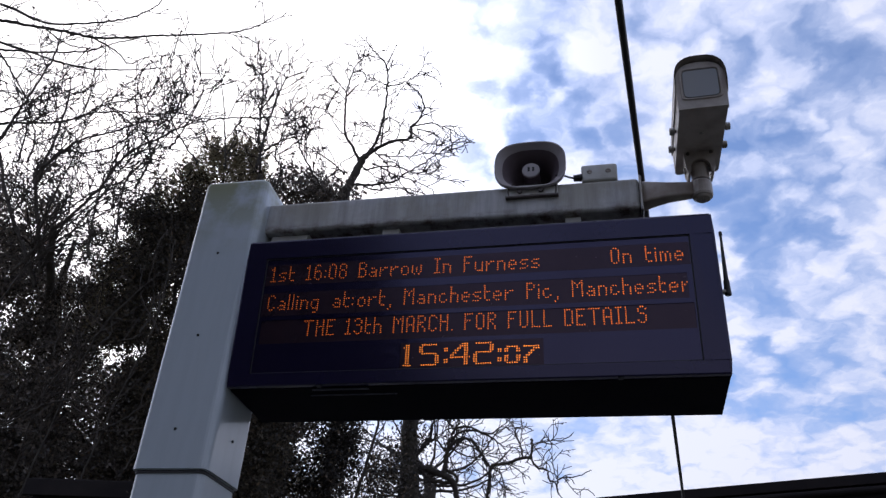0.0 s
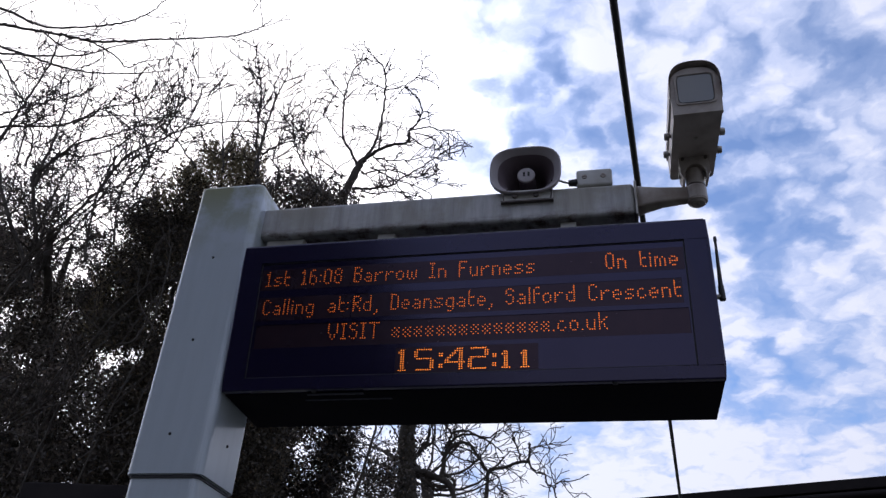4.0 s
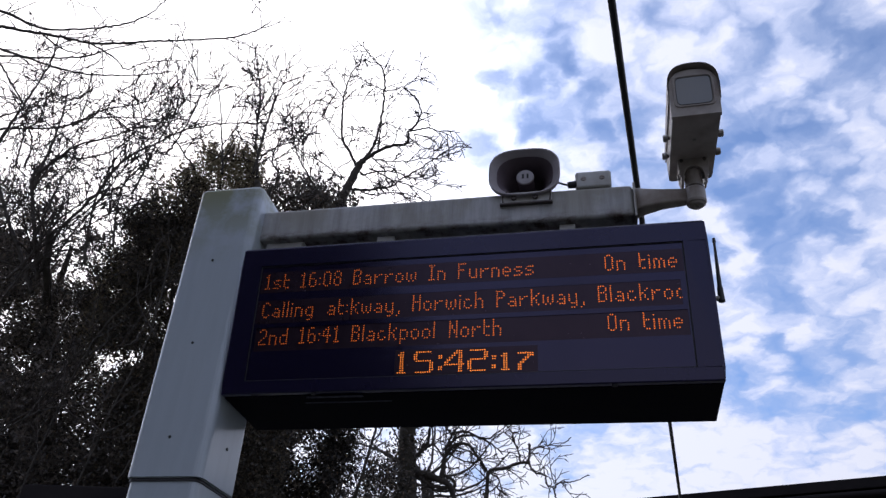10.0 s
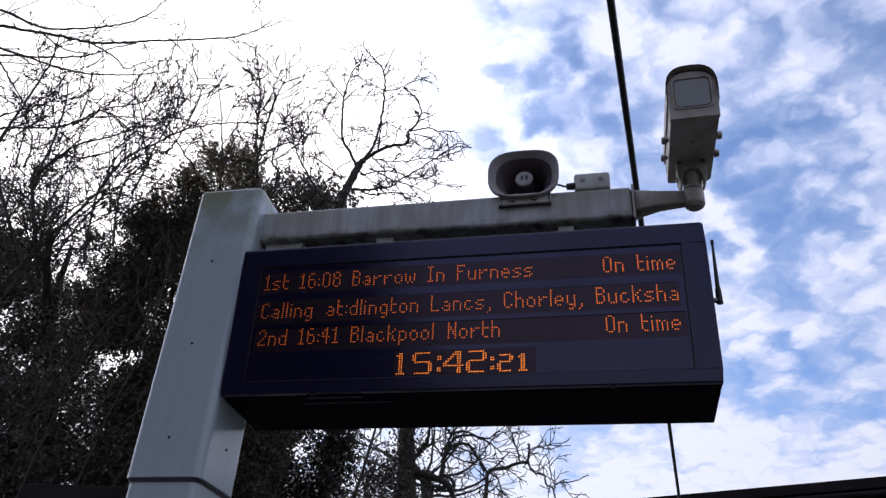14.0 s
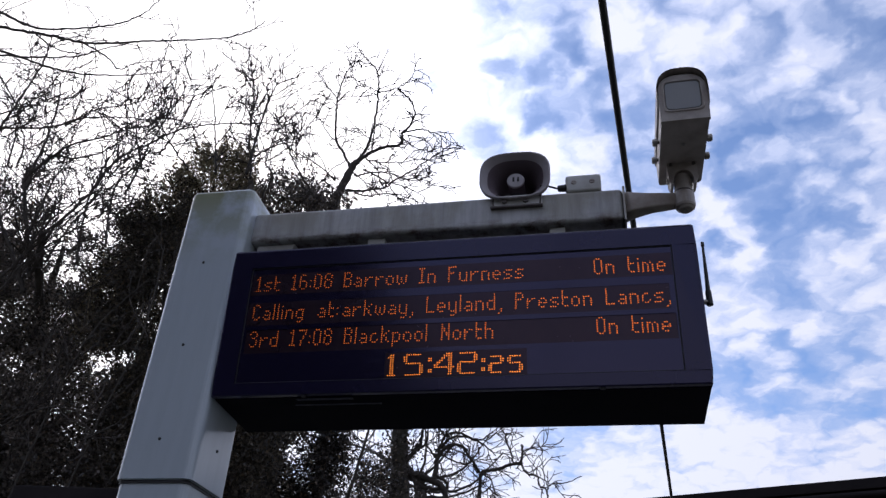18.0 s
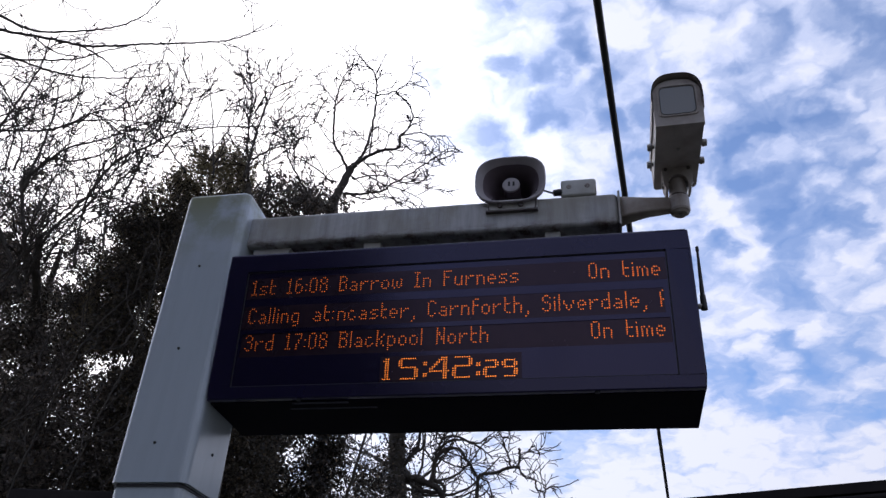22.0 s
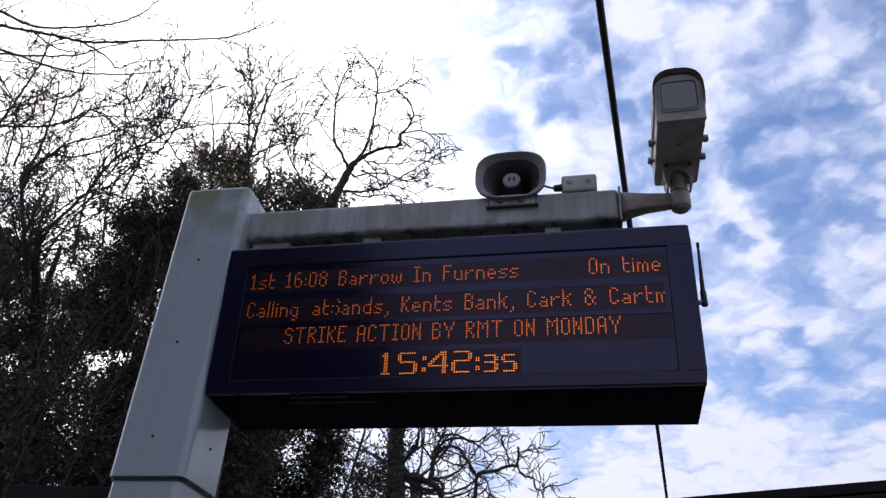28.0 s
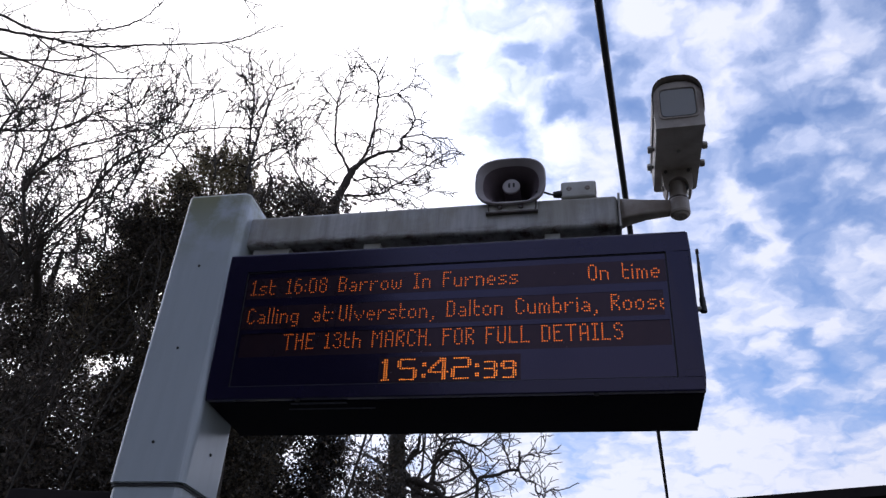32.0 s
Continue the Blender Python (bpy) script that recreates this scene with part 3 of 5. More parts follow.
PARK_L, PARK_R, SCROLL_W = 0.352, 1.4305, 0.0073
ROUTE_START = 0.1964


def scroll_rows(start):
    """Times and places of a letter that glides leftwards behind the screen, waiting behind its edges."""
    def u(t):
        return min(max(start - SPEED * t, PARK_L), PARK_R)
    t_in, t_out = (start - PARK_R) / SPEED, (start - PARK_L) / SPEED
    times = {0.0, 32.0}
    for t in [t_in, t_in + 0.067, t_in + 0.13, *(t_in + 0.2 + 0.28 * k for k in range(12)), t_out - 0.13, t_out - 0.067, t_out]:
        if 0 < t < 32:
            times.add(round(t * FPS) / FPS)
    return [(t, u(t)) for t in sorted(times)]


SCROLLED = []
for ch, off in spread(ROUTE):
    start = ROUTE_START + off
    if start - SPEED * 32 > SLOT_R or start < PARK_L:
        continue
    SCROLLED.append((led(GLYPH_MESH[ch], BANDS[0], start, SCROLL_W, LINE_TOP[1]), start))

# the third line: messages that roll upwards, lamp row by lamp row
NARROW = 0.0267
MESSAGES = [
    (None, 3.24, (("THE 13th MARCH. FOR FULL DETAILS", 0.2295, NARROW),)),
    (3.24, 8.89, (("VISIT", 0.3275, SPACE), ("______________.co.uk", 0.5356, SPACE))),
    (8.89, 15.60, (("2nd 16:41 Blackpool", 0.0975, SPACE), ("North", 0.7188, SPACE), ("On time", 1.1940, SPACE))),
    (15.60, 24.10, (("3rd 17:08 Blackpool", 0.0975, SPACE), ("North", 0.7259, SPACE), ("On time", 1.1940, SPACE))),
    (24.10, 28.50, (("STRIKE ACTION BY RMT ON MONDAY", 0.2365, NARROW),)),
    (28.50, None, (("THE 13th MARCH. FOR FULL DETAILS", 0.2295, NARROW),)),
]
ROLL, ROLL_DROP, ROLL_W = 0.26, 0.0825, 0.0086


def roll_rows(on, off):
    """Times and drops of a letter: it waits below its line, rolls up into it with its message, and up out of it."""
    rows = [(0.0, ROLL_DROP if on is not None else 0.0)]
    for t0, a, b in ((on, ROLL_DROP, 0.0), (off, 0.0, -ROLL_DROP)):
        if t0 is not None:
            rows += [(t0 - 1 / FPS, a), *((t0 + ROLL * k / 4, a + (b - a) * k / 4) for k in range(5)), (t0 + ROLL + 1 / FPS, b)]
    return rows + [(32.0, rows[-1][1])]


ROLLED = []
for on, off, texts in MESSAGES:
    for text, u0, space in texts:
        for ch, du in spread(text, space):
            drop = roll_rows(on, off)[0][1]
            ROLLED.append((led(GLYPH_MESH[ch], BANDS[1], u0 + du, ROLL_W, LINE_TOP[2] + drop), u0 + du, on, off))


def clock_cells(ch, w, h):
    """A wide digit of lamps: uprights two lamps thick, bars one thick."""
    if ch == "1":
        return [(c, r) for r in range(h) for c in (w // 2 - 1, w // 2)] + [(w // 2 - 2, 1), (w // 2 - 2, h - 1), (w // 2 + 1, h - 1)]
    mid = (h - 1) // 2
    seg = {"0": "abcdef", "2": "abged", "3": "abgcd", "4": "fgbc", "5": "afgcd", "6": "afgedc", "7": "abc", "8": "abcdefg", "9": "abcdfg"}[ch]
    cells = set()
    for s in seg:
        if s in "agd":
            row = {"a": 0, "g": mid, "d": h - 1}[s]
            cells |= {(c, row) for c in range(1, w - 1)}
        else:
            rows = range(1, mid) if s in "bf" else range(mid + 1, h - 1)
            col = (w - 2, w - 1) if s in "bc" else (0, 1)
            cells |= {(c, r) for r in rows for c in col}
    if ch == "4":
        cells = {(c, r) for r in range(h) for c in (w - 3, w - 2)} | {(c, 6 * h // 10) for c in range(w)} | {(max(0, w - 4 - r), r) for r in range(6 * h // 10)} | {(max(0, w - 3 - r), r) for r in range(6 * h // 10)}
    if ch == "7":
        cells = {(c, 0) for c in range(w)} | {(c, 1) for c in (w - 2, w - 1)} | {(max(1, w - 1 - r), r) for r in range(1, h)} | {(max(0, w - 2 - r), r) for r in range(1, h)}
    return sorted(cells)


CLOCK_TOP, CLOCK_ON, CLOCK_OFF = 0.3885, 0.0059, 0.0085


def clock_digit(ch, u, w, h):
    drop = (10 - h) * PITCH
    return led(dots_mesh("clock_digit", [(c * PITCH, r * PITCH + drop) for c, r in clock_cells(ch, w, h)], bright), BANDS[4], u, CLOCK_ON, CLOCK_TOP, "clock_digit")


def clock_colon(u, rows):
    for pair in (rows[:2], rows[2:]):
        led(dots_mesh("colon_dot", [(c * PITCH, r * PITCH) for r in pair for c in (0, 1)], bright), BANDS[4], u, CLOCK_ON, CLOCK_TOP, "colon_dot")


clock_digit("1", 0.5560, 6, 10)
clock_digit("5", 0.6125, 9, 10)
clock_colon(0.6895, (2, 3, 7, 8))
clock_digit("4", 0.7080, 9, 10)
clock_digit("2", 0.7785, 9, 10)
clock_colon(0.8515, (3, 4, 7, 8))
SECONDS = []
for place, u in (("tens", 0.8715), ("ones", 0.9280)):
    for d in range(4 if place == "tens" else 10):
        SECONDS.append((clock_digit(str(d), u, 7, 8), place, d, u))


# ---- things on the beam ----
def horn_speaker():
    sp = empty("horn_loudspeaker", pose(0.944, 0.15, 3.376))
    tagged(sp, "grey rounded horn loudspeaker on the beam", "loudspeaker")
    zc = 0.072

    def ring(y, w, h, n):
        return [(x, y, zc + z) for x, z in squircle(w, h, n)]
    part("horn", loft([ring(-0.0845, 0.236, 0.189, 3.0), ring(-0.086, 0.243, 0.196, 3.0), ring(-0.081, 0.247, 0.200, 3.0), ring(-0.070, 0.243, 0.196, 3.0), ring(-0.03, 0.185, 0.156, 2.6), ring(0.03, 0.145, 0.132, 2.2), ring(0.10, 0.118, 0.112, 2.0), ring(0.12, 0.09, 0.09, 2.0)], False), HORN, sp, "pale grey flared horn", True)
    part("flare", loft([ring(-0.0845, 0.236, 0.189, 3.0), ring(-0.080, 0.229, 0.183, 2.9), ring(-0.072, 0.212, 0.172, 2.8), ring(-0.062, 0.196, 0.161, 2.6)], False), HORN, sp, "grey flared mouth", True)
    part("throat", loft([ring(-0.062, 0.196, 0.161, 2.6), ring(-0.045, 0.172, 0.146, 2.4), ring(-0.020, 0.148, 0.130, 2.2), ring(0.010, 0.132, 0.120, 2.1), ring(0.040, 0.122, 0.113, 2.0), ring(0.085, 0.110, 0.104, 2.0), ring(0.088, 0.02, 0.02, 2.0)], False), HORN_SHADE, sp, "inner throat of the horn, shade in its colour", True)
    part("driver_back", rod((0, 0.115, zc), (0, 0.155, zc), 0.047, 0.042, 20), HORN, sp)
    part("phase_plug", rod((0, 0.086, zc), (0, -0.044, zc), 0.030, 0.029, 24), HORN_SHADE, sp, "centre plug, shade in its colour")
    part("plug_cap", rod((0, -0.044, zc), (0, -0.052, zc), 0.032, 0.030, 24, bevel=0.002), HORN, sp, "round grey plug cap")
    for x in (-0.007, 0.009):
        part("plug_slot", box(x - 0.0035, -0.0535, zc - 0.006, x + 0.0035, -0.0515, zc + 0.012), BLACK, sp)
    # bracket on the beam's front
    part("bracket_plate", box(-0.080, -0.066, -0.050, 0.092, -0.061, -0.004, 0.0012), PLATE, sp, "pale grey bracket plate")
    part("bracket_lip", box(-0.084, -0.076, -0.057, 0.094, -0.060, -0.0505, 0.001), DARK_STEEL, sp, "rusty dark lower lip")
    for x in (-0.036, 0.036):
        part("bracket_bolt", rod((x, -0.066, -0.030), (x, -0.076, -0.030), 0.0095, None, 6), DARK_STEEL, sp)
    cable("stirrup", [(-0.072, -0.065, -0.053), (-0.078, -0.068, -0.02), (-0.06, -0.07, 0.0)], 0.003, DARK_STEEL, sp)
    cable("stirrup", [(0.083, -0.065, -0.053), (0.089, -0.068, -0.02), (0.084, -0.07, 0.002)], 0.003, DARK_STEEL, sp)
    return sp


def junction_box():
    jb = empty("junction_box", pose(1.176, 0.145, 3.3755))
    tagged(jb, "small pale grey junction box on top of the beam", "junction box")
    part("body", box(-0.060, -0.056, 0.0, 0.060, 0.056, 0.070, 0.009, 3), PLATE, jb)
    for x in (-0.032, 0.030):
        part("screw_boss", rod((x, -0.0545, 0.038), (x, -0.0585, 0.038), 0.0105, 0.008, 14), HOUSING, jb)
        part("screw_slot", box(x - 0.007, -0.0592, 0.0372, x + 0.007, -0.0582, 0.0388), DARK_STEEL, jb)
    part("cable_gland", rod((-0.058, -0.047, 0.022), (-0.086, -0.050, 0.019), 0.0135, 0.011, 12), BLACK, jb, "black cable gland")
    cable("lead", [(-0.084, -0.050, 0.019), (-0.100, -0.056, 0.020), (-0.118, -0.058, 0.028), (-0.145, -0.055, 0.034)], 0.0035, BLACK, jb, "thin black lead")
    return jb


def security_camera():
    """Housing that looks towards the platform on a bent arm at the beam's end."""
    cc = empty("security_camera", pose(1.311, 0.15, 3.31))
    tagged(cc, "beige weathered security camera housing on a wall-type arm", "camera")
    ox, oy, oz = 1.311, 0.15, 3.31
    arm = loft([[(x, y0, z0), (x, y1, z0), (x, y1, z1), (x, y0, z1)] for x, y0, y1, z0, z1 in (
        (0.0, -0.036, 0.030, -0.020, 0.070), (0.03, -0.034, 0.026, -0.008, 0.067), (0.085, -0.032, 0.016, 0.002, 0.061), (0.168, -0.030, 0.006, 0.006, 0.056))])
    bmesh.ops.bevel(arm, geom=[e for e in arm.edges if abs(e.verts[0].co.x - e.verts[1].co.x) > 0.01], offset=0.008, segments=3, affect="EDGES", profile=0.5)
    part("arm", arm, HOUSING, cc, "tapered bracket arm", True)
    part("elbow", rod((0.194, -0.013, -0.004), (0.194, -0.013, 0.060), 0.034, None, 24, bevel=0.010), HOUSING, cc)
    part("elbow_cap", rod((0.194, -0.013, -0.009), (0.194, -0.013, -0.003), 0.022, 0.027, 20), HOUSING, cc)
    part("cap_bolt", rod((0.194, -0.013, -0.013), (0.194, -0.013, -0.008), 0.007, None, 6), STEEL, cc)
    part("neck", rod((0.194, -0.013, 0.056), (0.196, -0.018, 0.128), 0.030, 0.028, 24, bevel=0.008), HOUSING, cc)
    part("neck_seal", rod((0.194, -0.013, 0.058), (0.1942, -0.0135, 0.064), 0.0322, 0.0318, 24), DARK_STEEL, cc, "dark ring at the swivel")
    head = pose(0.196, -0.02, 0.158, 8, 0, -1.6)
    # arched yoke that straddles the neck
    arch_line = [(-0.049, 0.0), (-0.047, -0.058), (-0.040, -0.078), (-0.033, -0.080)]
    arch_line += [(-0.033 * math.cos(a), -0.062 + 0.036 * math.sin(a)) for a in (math.pi * i / 12 for i in range(13))]
    arch_line += [(0.033, -0.080), (0.040, -0.078), (0.047, -0.058), (0.049, 0.0)]
    part("yoke", loft([[(x, y, z) for x, z in arch_line] for y in (-0.042, 0.030)]), HOUSING, cc, "arched bracket under the housing", m=head)
    for x in (-0.037, 0.037):
        part("yoke_bolt", rod((x, -0.046, -0.006), (x, -0.041, -0.006), 0.0065, None, 6), DARK_STEEL, cc, m=head)
    part("pivot", rod((-0.052, -0.008, -0.050), (0.052, -0.008, -0.050), 0.011, None, 12), STEEL, cc, "steel pivot bolt", m=head)

    def crown(w, top):
        """The rounded top of a section, from one side to the other."""
        out = []
        for i in range(15):
            a = math.pi * i / 14
            out.append((w / 2 * math.copysign(abs(math.cos(a)) ** 0.72, math.cos(a)), top * 0.56 + top * 0.44 * math.sin(a) ** 0.78))
        return out

    def section(y, w, top):
        return [(-w / 2 * 0.97, y, 0.0), (w / 2 * 0.97, y, 0.0)] + [(x, y, z) for x, z in crown(w, top)]

    def arch(y, w, top, low, thick=0.004):
        out = [(w / 2, y, low)] + [(x, y, z) for x, z in crown(w, top)] + [(-w / 2, y, low)]
        return out + [(x * (1 - 2 * thick / w), y, z - (thick if z > top * 0.56 else 0)) for x, _, z in reversed(out)]
    part("housing", loft([section(-0.290, 0.148, 0.152), section(0.086, 0.150, 0.150), section(0.098, 0.146, 0.145), section(0.105, 0.132, 0.136)]), HOUSING, cc, m=head)
    part("sunshield", loft([arch(-0.318, 0.156, 0.186, 0.085), arch(-0.298, 0.158, 0.186, 0.060), arch(0.090, 0.157, 0.168, 0.070)], False), HOUSING, cc, "curved beige sunshield", m=head)
    part("front_frame", loft([section(-0.304, 0.150, 0.168), section(-0.300, 0.153, 0.173), section(-0.288, 0.153, 0.173)]), HOUSING, cc, "pale front frame", m=head)
    # the window sits in a bevelled pale recess
    part("window_rim", loft([[(x, y, 0.090 + z) for x, z in squircle(w, h, 8)] for y, w, h in ((-0.3030, 0.124, 0.118), (-0.3075, 0.122, 0.116), (-0.3075, 0.112, 0.108), (-0.3040, 0.107, 0.102))], False), HOUSING, cc, "pale bevelled window frame", m=head)
    part("window_seal", loft([[(x, y, 0.090 + z) for x, z in squircle(w, h, 8)] for y, w, h in ((-0.3042, 0.1070, 0.1020), (-0.3060, 0.1065, 0.1015), (-0.3060, 0.1042, 0.0990), (-0.3042, 0.1040, 0.0988))], False), BLACK, cc, "thin dark window seal", m=head)
    part("window", loft([[(x, y, 0.090 + z) for x, z in squircle(0.1045, 0.0992, 8)] for y in (-0.3052, -0.3042)]), LENS, cc, "glass window, reflected sky in its grey colour", m=head)
    for y in (-0.135, -0.022):
        for side in (-1, 1):
            part("knob", rod((side * 0.078, y, 0.030), (side * 0.095, y, 0.030), 0.0135, 0.012, 12, bevel=0.003), STEEL, cc, m=head)
            part("knob_stem", rod((side * 0.072, y, 0.030), (side * 0.080, y, 0.030), 0.006, None, 10), DARK_STEEL, cc, m=head)
    for x, y in ((-0.045, 0.02), (0.045, 0.02), (0.0, -0.16)):
        part("screw", rod((x, y, 0.002), (x, y, -0.003), 0.006, None, 8), STEEL, cc, m=head)
    for x in (-0.02, 0.0, 0.02):
        part("maker_mark", box(x - 0.006, -0.3035, 0.014, x + 0.006, -0.3015, 0.018), HOUSING, cc, m=head)
    return cc


def antenna():
    an = empty("antenna", pose(1.5, 0.145, 2.957))
    tagged(an, "short black whip antenna on the board's side", "antenna")
    part("elbow", rod((-0.004, 0, 0), (0.036, 0, 0), 0.009, 0.008, 12), STEEL, an)
    part("collar", rod((0.038, 0, -0.012), (0.038, 0, 0.040), 0.0105, 0.009, 12, bevel=0.002), BLACK, an)
    part("whip", rod((0.038, 0, 0.038), (0.042, 0.0, 0.205), 0.0072, 0.0038, 10), BLACK, an)
    part("tip", rod((0.042, 0, 0.203), (0.042, 0, 0.218), 0.0058, 0.005, 10), BLACK, an)
    return an


horn_speaker()
junction_box()
security_camera()
antenna()


# ---- overhead cable along the line ----
def overhead_cable():
    a, b = np.array((1.28, 0.0, 4.385)), np.array((1.93, 7.46, 4.385))
    way = (b - a) / 7.46
    pts = [a + way * y + np.array((0, 0, 0.00012 * (y - 3) ** 2)) for y in np.arange(-40, 81, 4.0)]
    v, f = [], []
    tube(pts, [0.0165] * len(pts), 10, v, f)
    return tagged(mesh_ob("overhead_cable", v, f, BLACK), "thick black overhead cable running above the platform", "cable")


overhead_cable()


# ---- dark eaves beyond the platform ----
def station_roof():
    house = empty("station_building", pose(6.0, 10.2, -0.88, 0, 0, -18.6))
    tagged(house, "station building with dark eaves and gutter", "building")
    L0, L1 = -5.4, 16.0
    part("wall", box(L0 + 0.5, 0.5, 0.0, L1 - 0.5, 8.0, 5.9), RENDERED, house)
    part("eaves", box(L0, -0.05, 6.02, L1, 8.5, 6.20, 0.01), ROOFING, house, "dark flat eaves board")
    part("roof_edge", box(L0 - 0.02, -0.10, 6.20, L1 + 0.02, 8.6, 6.36, 0.012), ROOFING, house)
    part("gutter", rod((L0, -0.11, 6.12), (L1, -0.11, 6.10), 0.05, None, 12), ROOFING, house, "dark gutter")
    part("roof", loft([[(L0, -0.05, 6.34), (L1, -0.05, 6.34), (L1, 8.5, 6.34), (L0, 8.5, 6.34)], [(L0 + 3, 4.0, 6.42), (L1 - 3, 4.0, 6.42), (L1 - 3, 4.5, 6.42), (L0 + 3, 4.5, 6.42)]]), ROOFING, house)
    return house


station_roof()


def shelter():
    sh = empty("waiting_shelter", pose(-5.0, 6.95, -0.9, 0, 0, 7))
    tagged(sh, "dark flat-roofed waiting shelter under the trees", "shelter")
    part("roof", box(-1.1, -0.1, 5.06, 0.72, 1.5, 5.24, 0.015), ROOFING, sh, "dark flat roof")
    part("fascia", box(-1.12, -0.13, 5.02, 0.74, -0.10, 5.22, 0.006), ROOFING, sh, "dark roof edge board")
    part("back_wall", box(-1.05, 1.3, 0.0, 0.67, 1.4, 5.06), RENDERED, sh)
    for x in (-1.0, 0.62):
        part("post", box(x - 0.05, 0.0, 0.0, x + 0.05, 0.1, 5.06, 0.005), ROOFING, sh)
    return sh


shelter()


# ---- trees ----
def bend(points, step=0.25, wobble=0.05, rng=None):
    """Points along a smoothed, slightly crooked line."""
    p = [np.array(q, float) for q in points]
    for _ in range(3):
        q = [p[0]]
        for a, b in zip(p, p[1:]):
            q += [a * 0.78 + b * 0.22, a * 0.22 + b * 0.78]
        p = q + [p[-1]]
    out = [p[0]]
    for a, b in zip(p, p[1:]):
        n = max(1, int(np.linalg.norm(b - a) / step))
        for i in range(1, n + 1):
            out.append(a + (b - a) * i / n + rng.normal(0, wobble, 3) * (0.0 if i == n and b is p[-1] else 1.0))
    return out


def bud(q, r, verts, faces):
    """A small pointed bud at q."""
    b = len(verts)
    verts += [q + np.array(d) * r for d in ((1, 0, 0), (-0.5, 0.8, 0), (-0.5, -0.8, 0), (0.2, 0, 1.7), (0, 0, -1.2))]
    faces += [(b, b + 1, b + 3), (b + 1, b + 2, b + 3), (b + 2, b, b + 3), (b + 1, b, b + 4), (b + 2, b + 1, b + 4), (b, b + 2, b + 4)]


def sprout(rng, limb, r, level, levels, verts, faces, density, up, length, flat):
    """Side shoots along a limb, and shoots along those."""
    total = sum(np.linalg.norm(b - a) for a, b in zip(limb, limb[1:]))
    for _ in range(max(1, int(total * density[level] * rng.uniform(0.8, 1.2)))):
        k = int(rng.uniform(0.15, 0.999) * (len(limb) - 1))
        f = rng.random()
        at = limb[k] * (1 - f) + limb[k + 1] * f
        d = limb[k + 1] - limb[k]
        d = d / (np.linalg.norm(d) + 1e-9)
        out = rng.normal(0, 1, 3) * np.array((1, flat, 1))
        out -= d * (out @ d)
        out /= np.linalg.norm(out) + 1e-9
        way = d * rng.uniform(0.5, 1.1) + out * rng.uniform(0.5, 1.0) + np.array((0, 0, up * rng.uniform(0.2, 1.0)))
        way /= np.linalg.norm(way)
        size = length[level] * rng.uniform(0.45, 1.25)
        n = 7 if level == 0 else 5
        pts, p, w = [at], at, way
        curl = rng.normal(0, 0.055, 3) + np.array((0, 0, up * 0.08))
        for i in range(n):
            w = w + curl + rng.normal(0, 0.08, 3)
            w /= np.linalg.norm(w)
            p = p + w * size / n
            pts.append(p)
        r0 = min(r * (0.5, 0.62, 0.72, 0.8)[level] * (1 - 0.5 * k / len(limb)), 0.015)
        r0 = max(r0, 0.0090)
        radii = [r0 + (0.0058 - r0) * i / n for i in range(n + 1)]
        tube(pts, radii, 5 if level == 0 else 3, verts, faces)
        if level:
            for q in pts[1:]:
                if rng.random() < 0.24:
                    bud(q + rng.normal(0, 0.004, 3), rng.uniform(0.008, 0.012), verts, faces)
        if level + 1 < levels:
            sprout(rng, pts, r0, level + 1, levels, verts, faces, density, up, length, flat)


def grower(t, o, seed, levels, density, up, length, flat):
    """A function that grows a limb on the tree t, from its start and end radius and the points it passes, with its shoots."""
    rng = np.random.default_rng(seed)

    def grow(r0, r1, *pts):
        lv, lf, tv, tf = [], [], [], []
        line = [p - o for p in bend(pts, 0.22, 0.007, rng)]
        n = len(line) - 1
        tube(line, [(r0 + (r1 - r0) * (i / n) ** 0.8) * rng.uniform(0.92, 1.08) for i in range(n + 1)], 8, lv, lf)
        limb = mesh_ob("limb", lv, lf, BARK, t)
        sprout(rng, line, (r0 + r1) / 2, 0, levels, tv, tf, density, up, length, flat)
        tagged(mesh_ob("twig_growth", tv, tf, TWIG, limb), kind="stuff")
    return grow


# openings through the foliage where the sky shows: two ends and a radius
OPENINGS = [
    (-5.77, 7.2, 6.21, -7.34, 9.3, 7.22, 0.22),
    (-7.04, 7.2, 7.91, -8.89, 9.3, 9.3, 0.25),
    (-6.72, 7.2, 7.7, -8.5, 9.3, 9.05, 0.2),
    (-7.27, 7.2, 9.1, -9.18, 9.3, 10.75, 0.36),
    (-7.31, 7.2, 8.32, -9.22, 9.3, 9.8, 0.3),
    (-5.44, 7.2, 6.3, -6.93, 9.3, 7.33, 0.15),
    (-6.26, 7.2, 8.3, -7.94, 9.3, 9.78, 0.2),
    (-3.56, 9.2, 5.54, -4.39, 11.2, 6.22, 0.18),
    (-2.38, 9.2, 5.53, -3.0, 11.2, 6.2, 0.2),
]
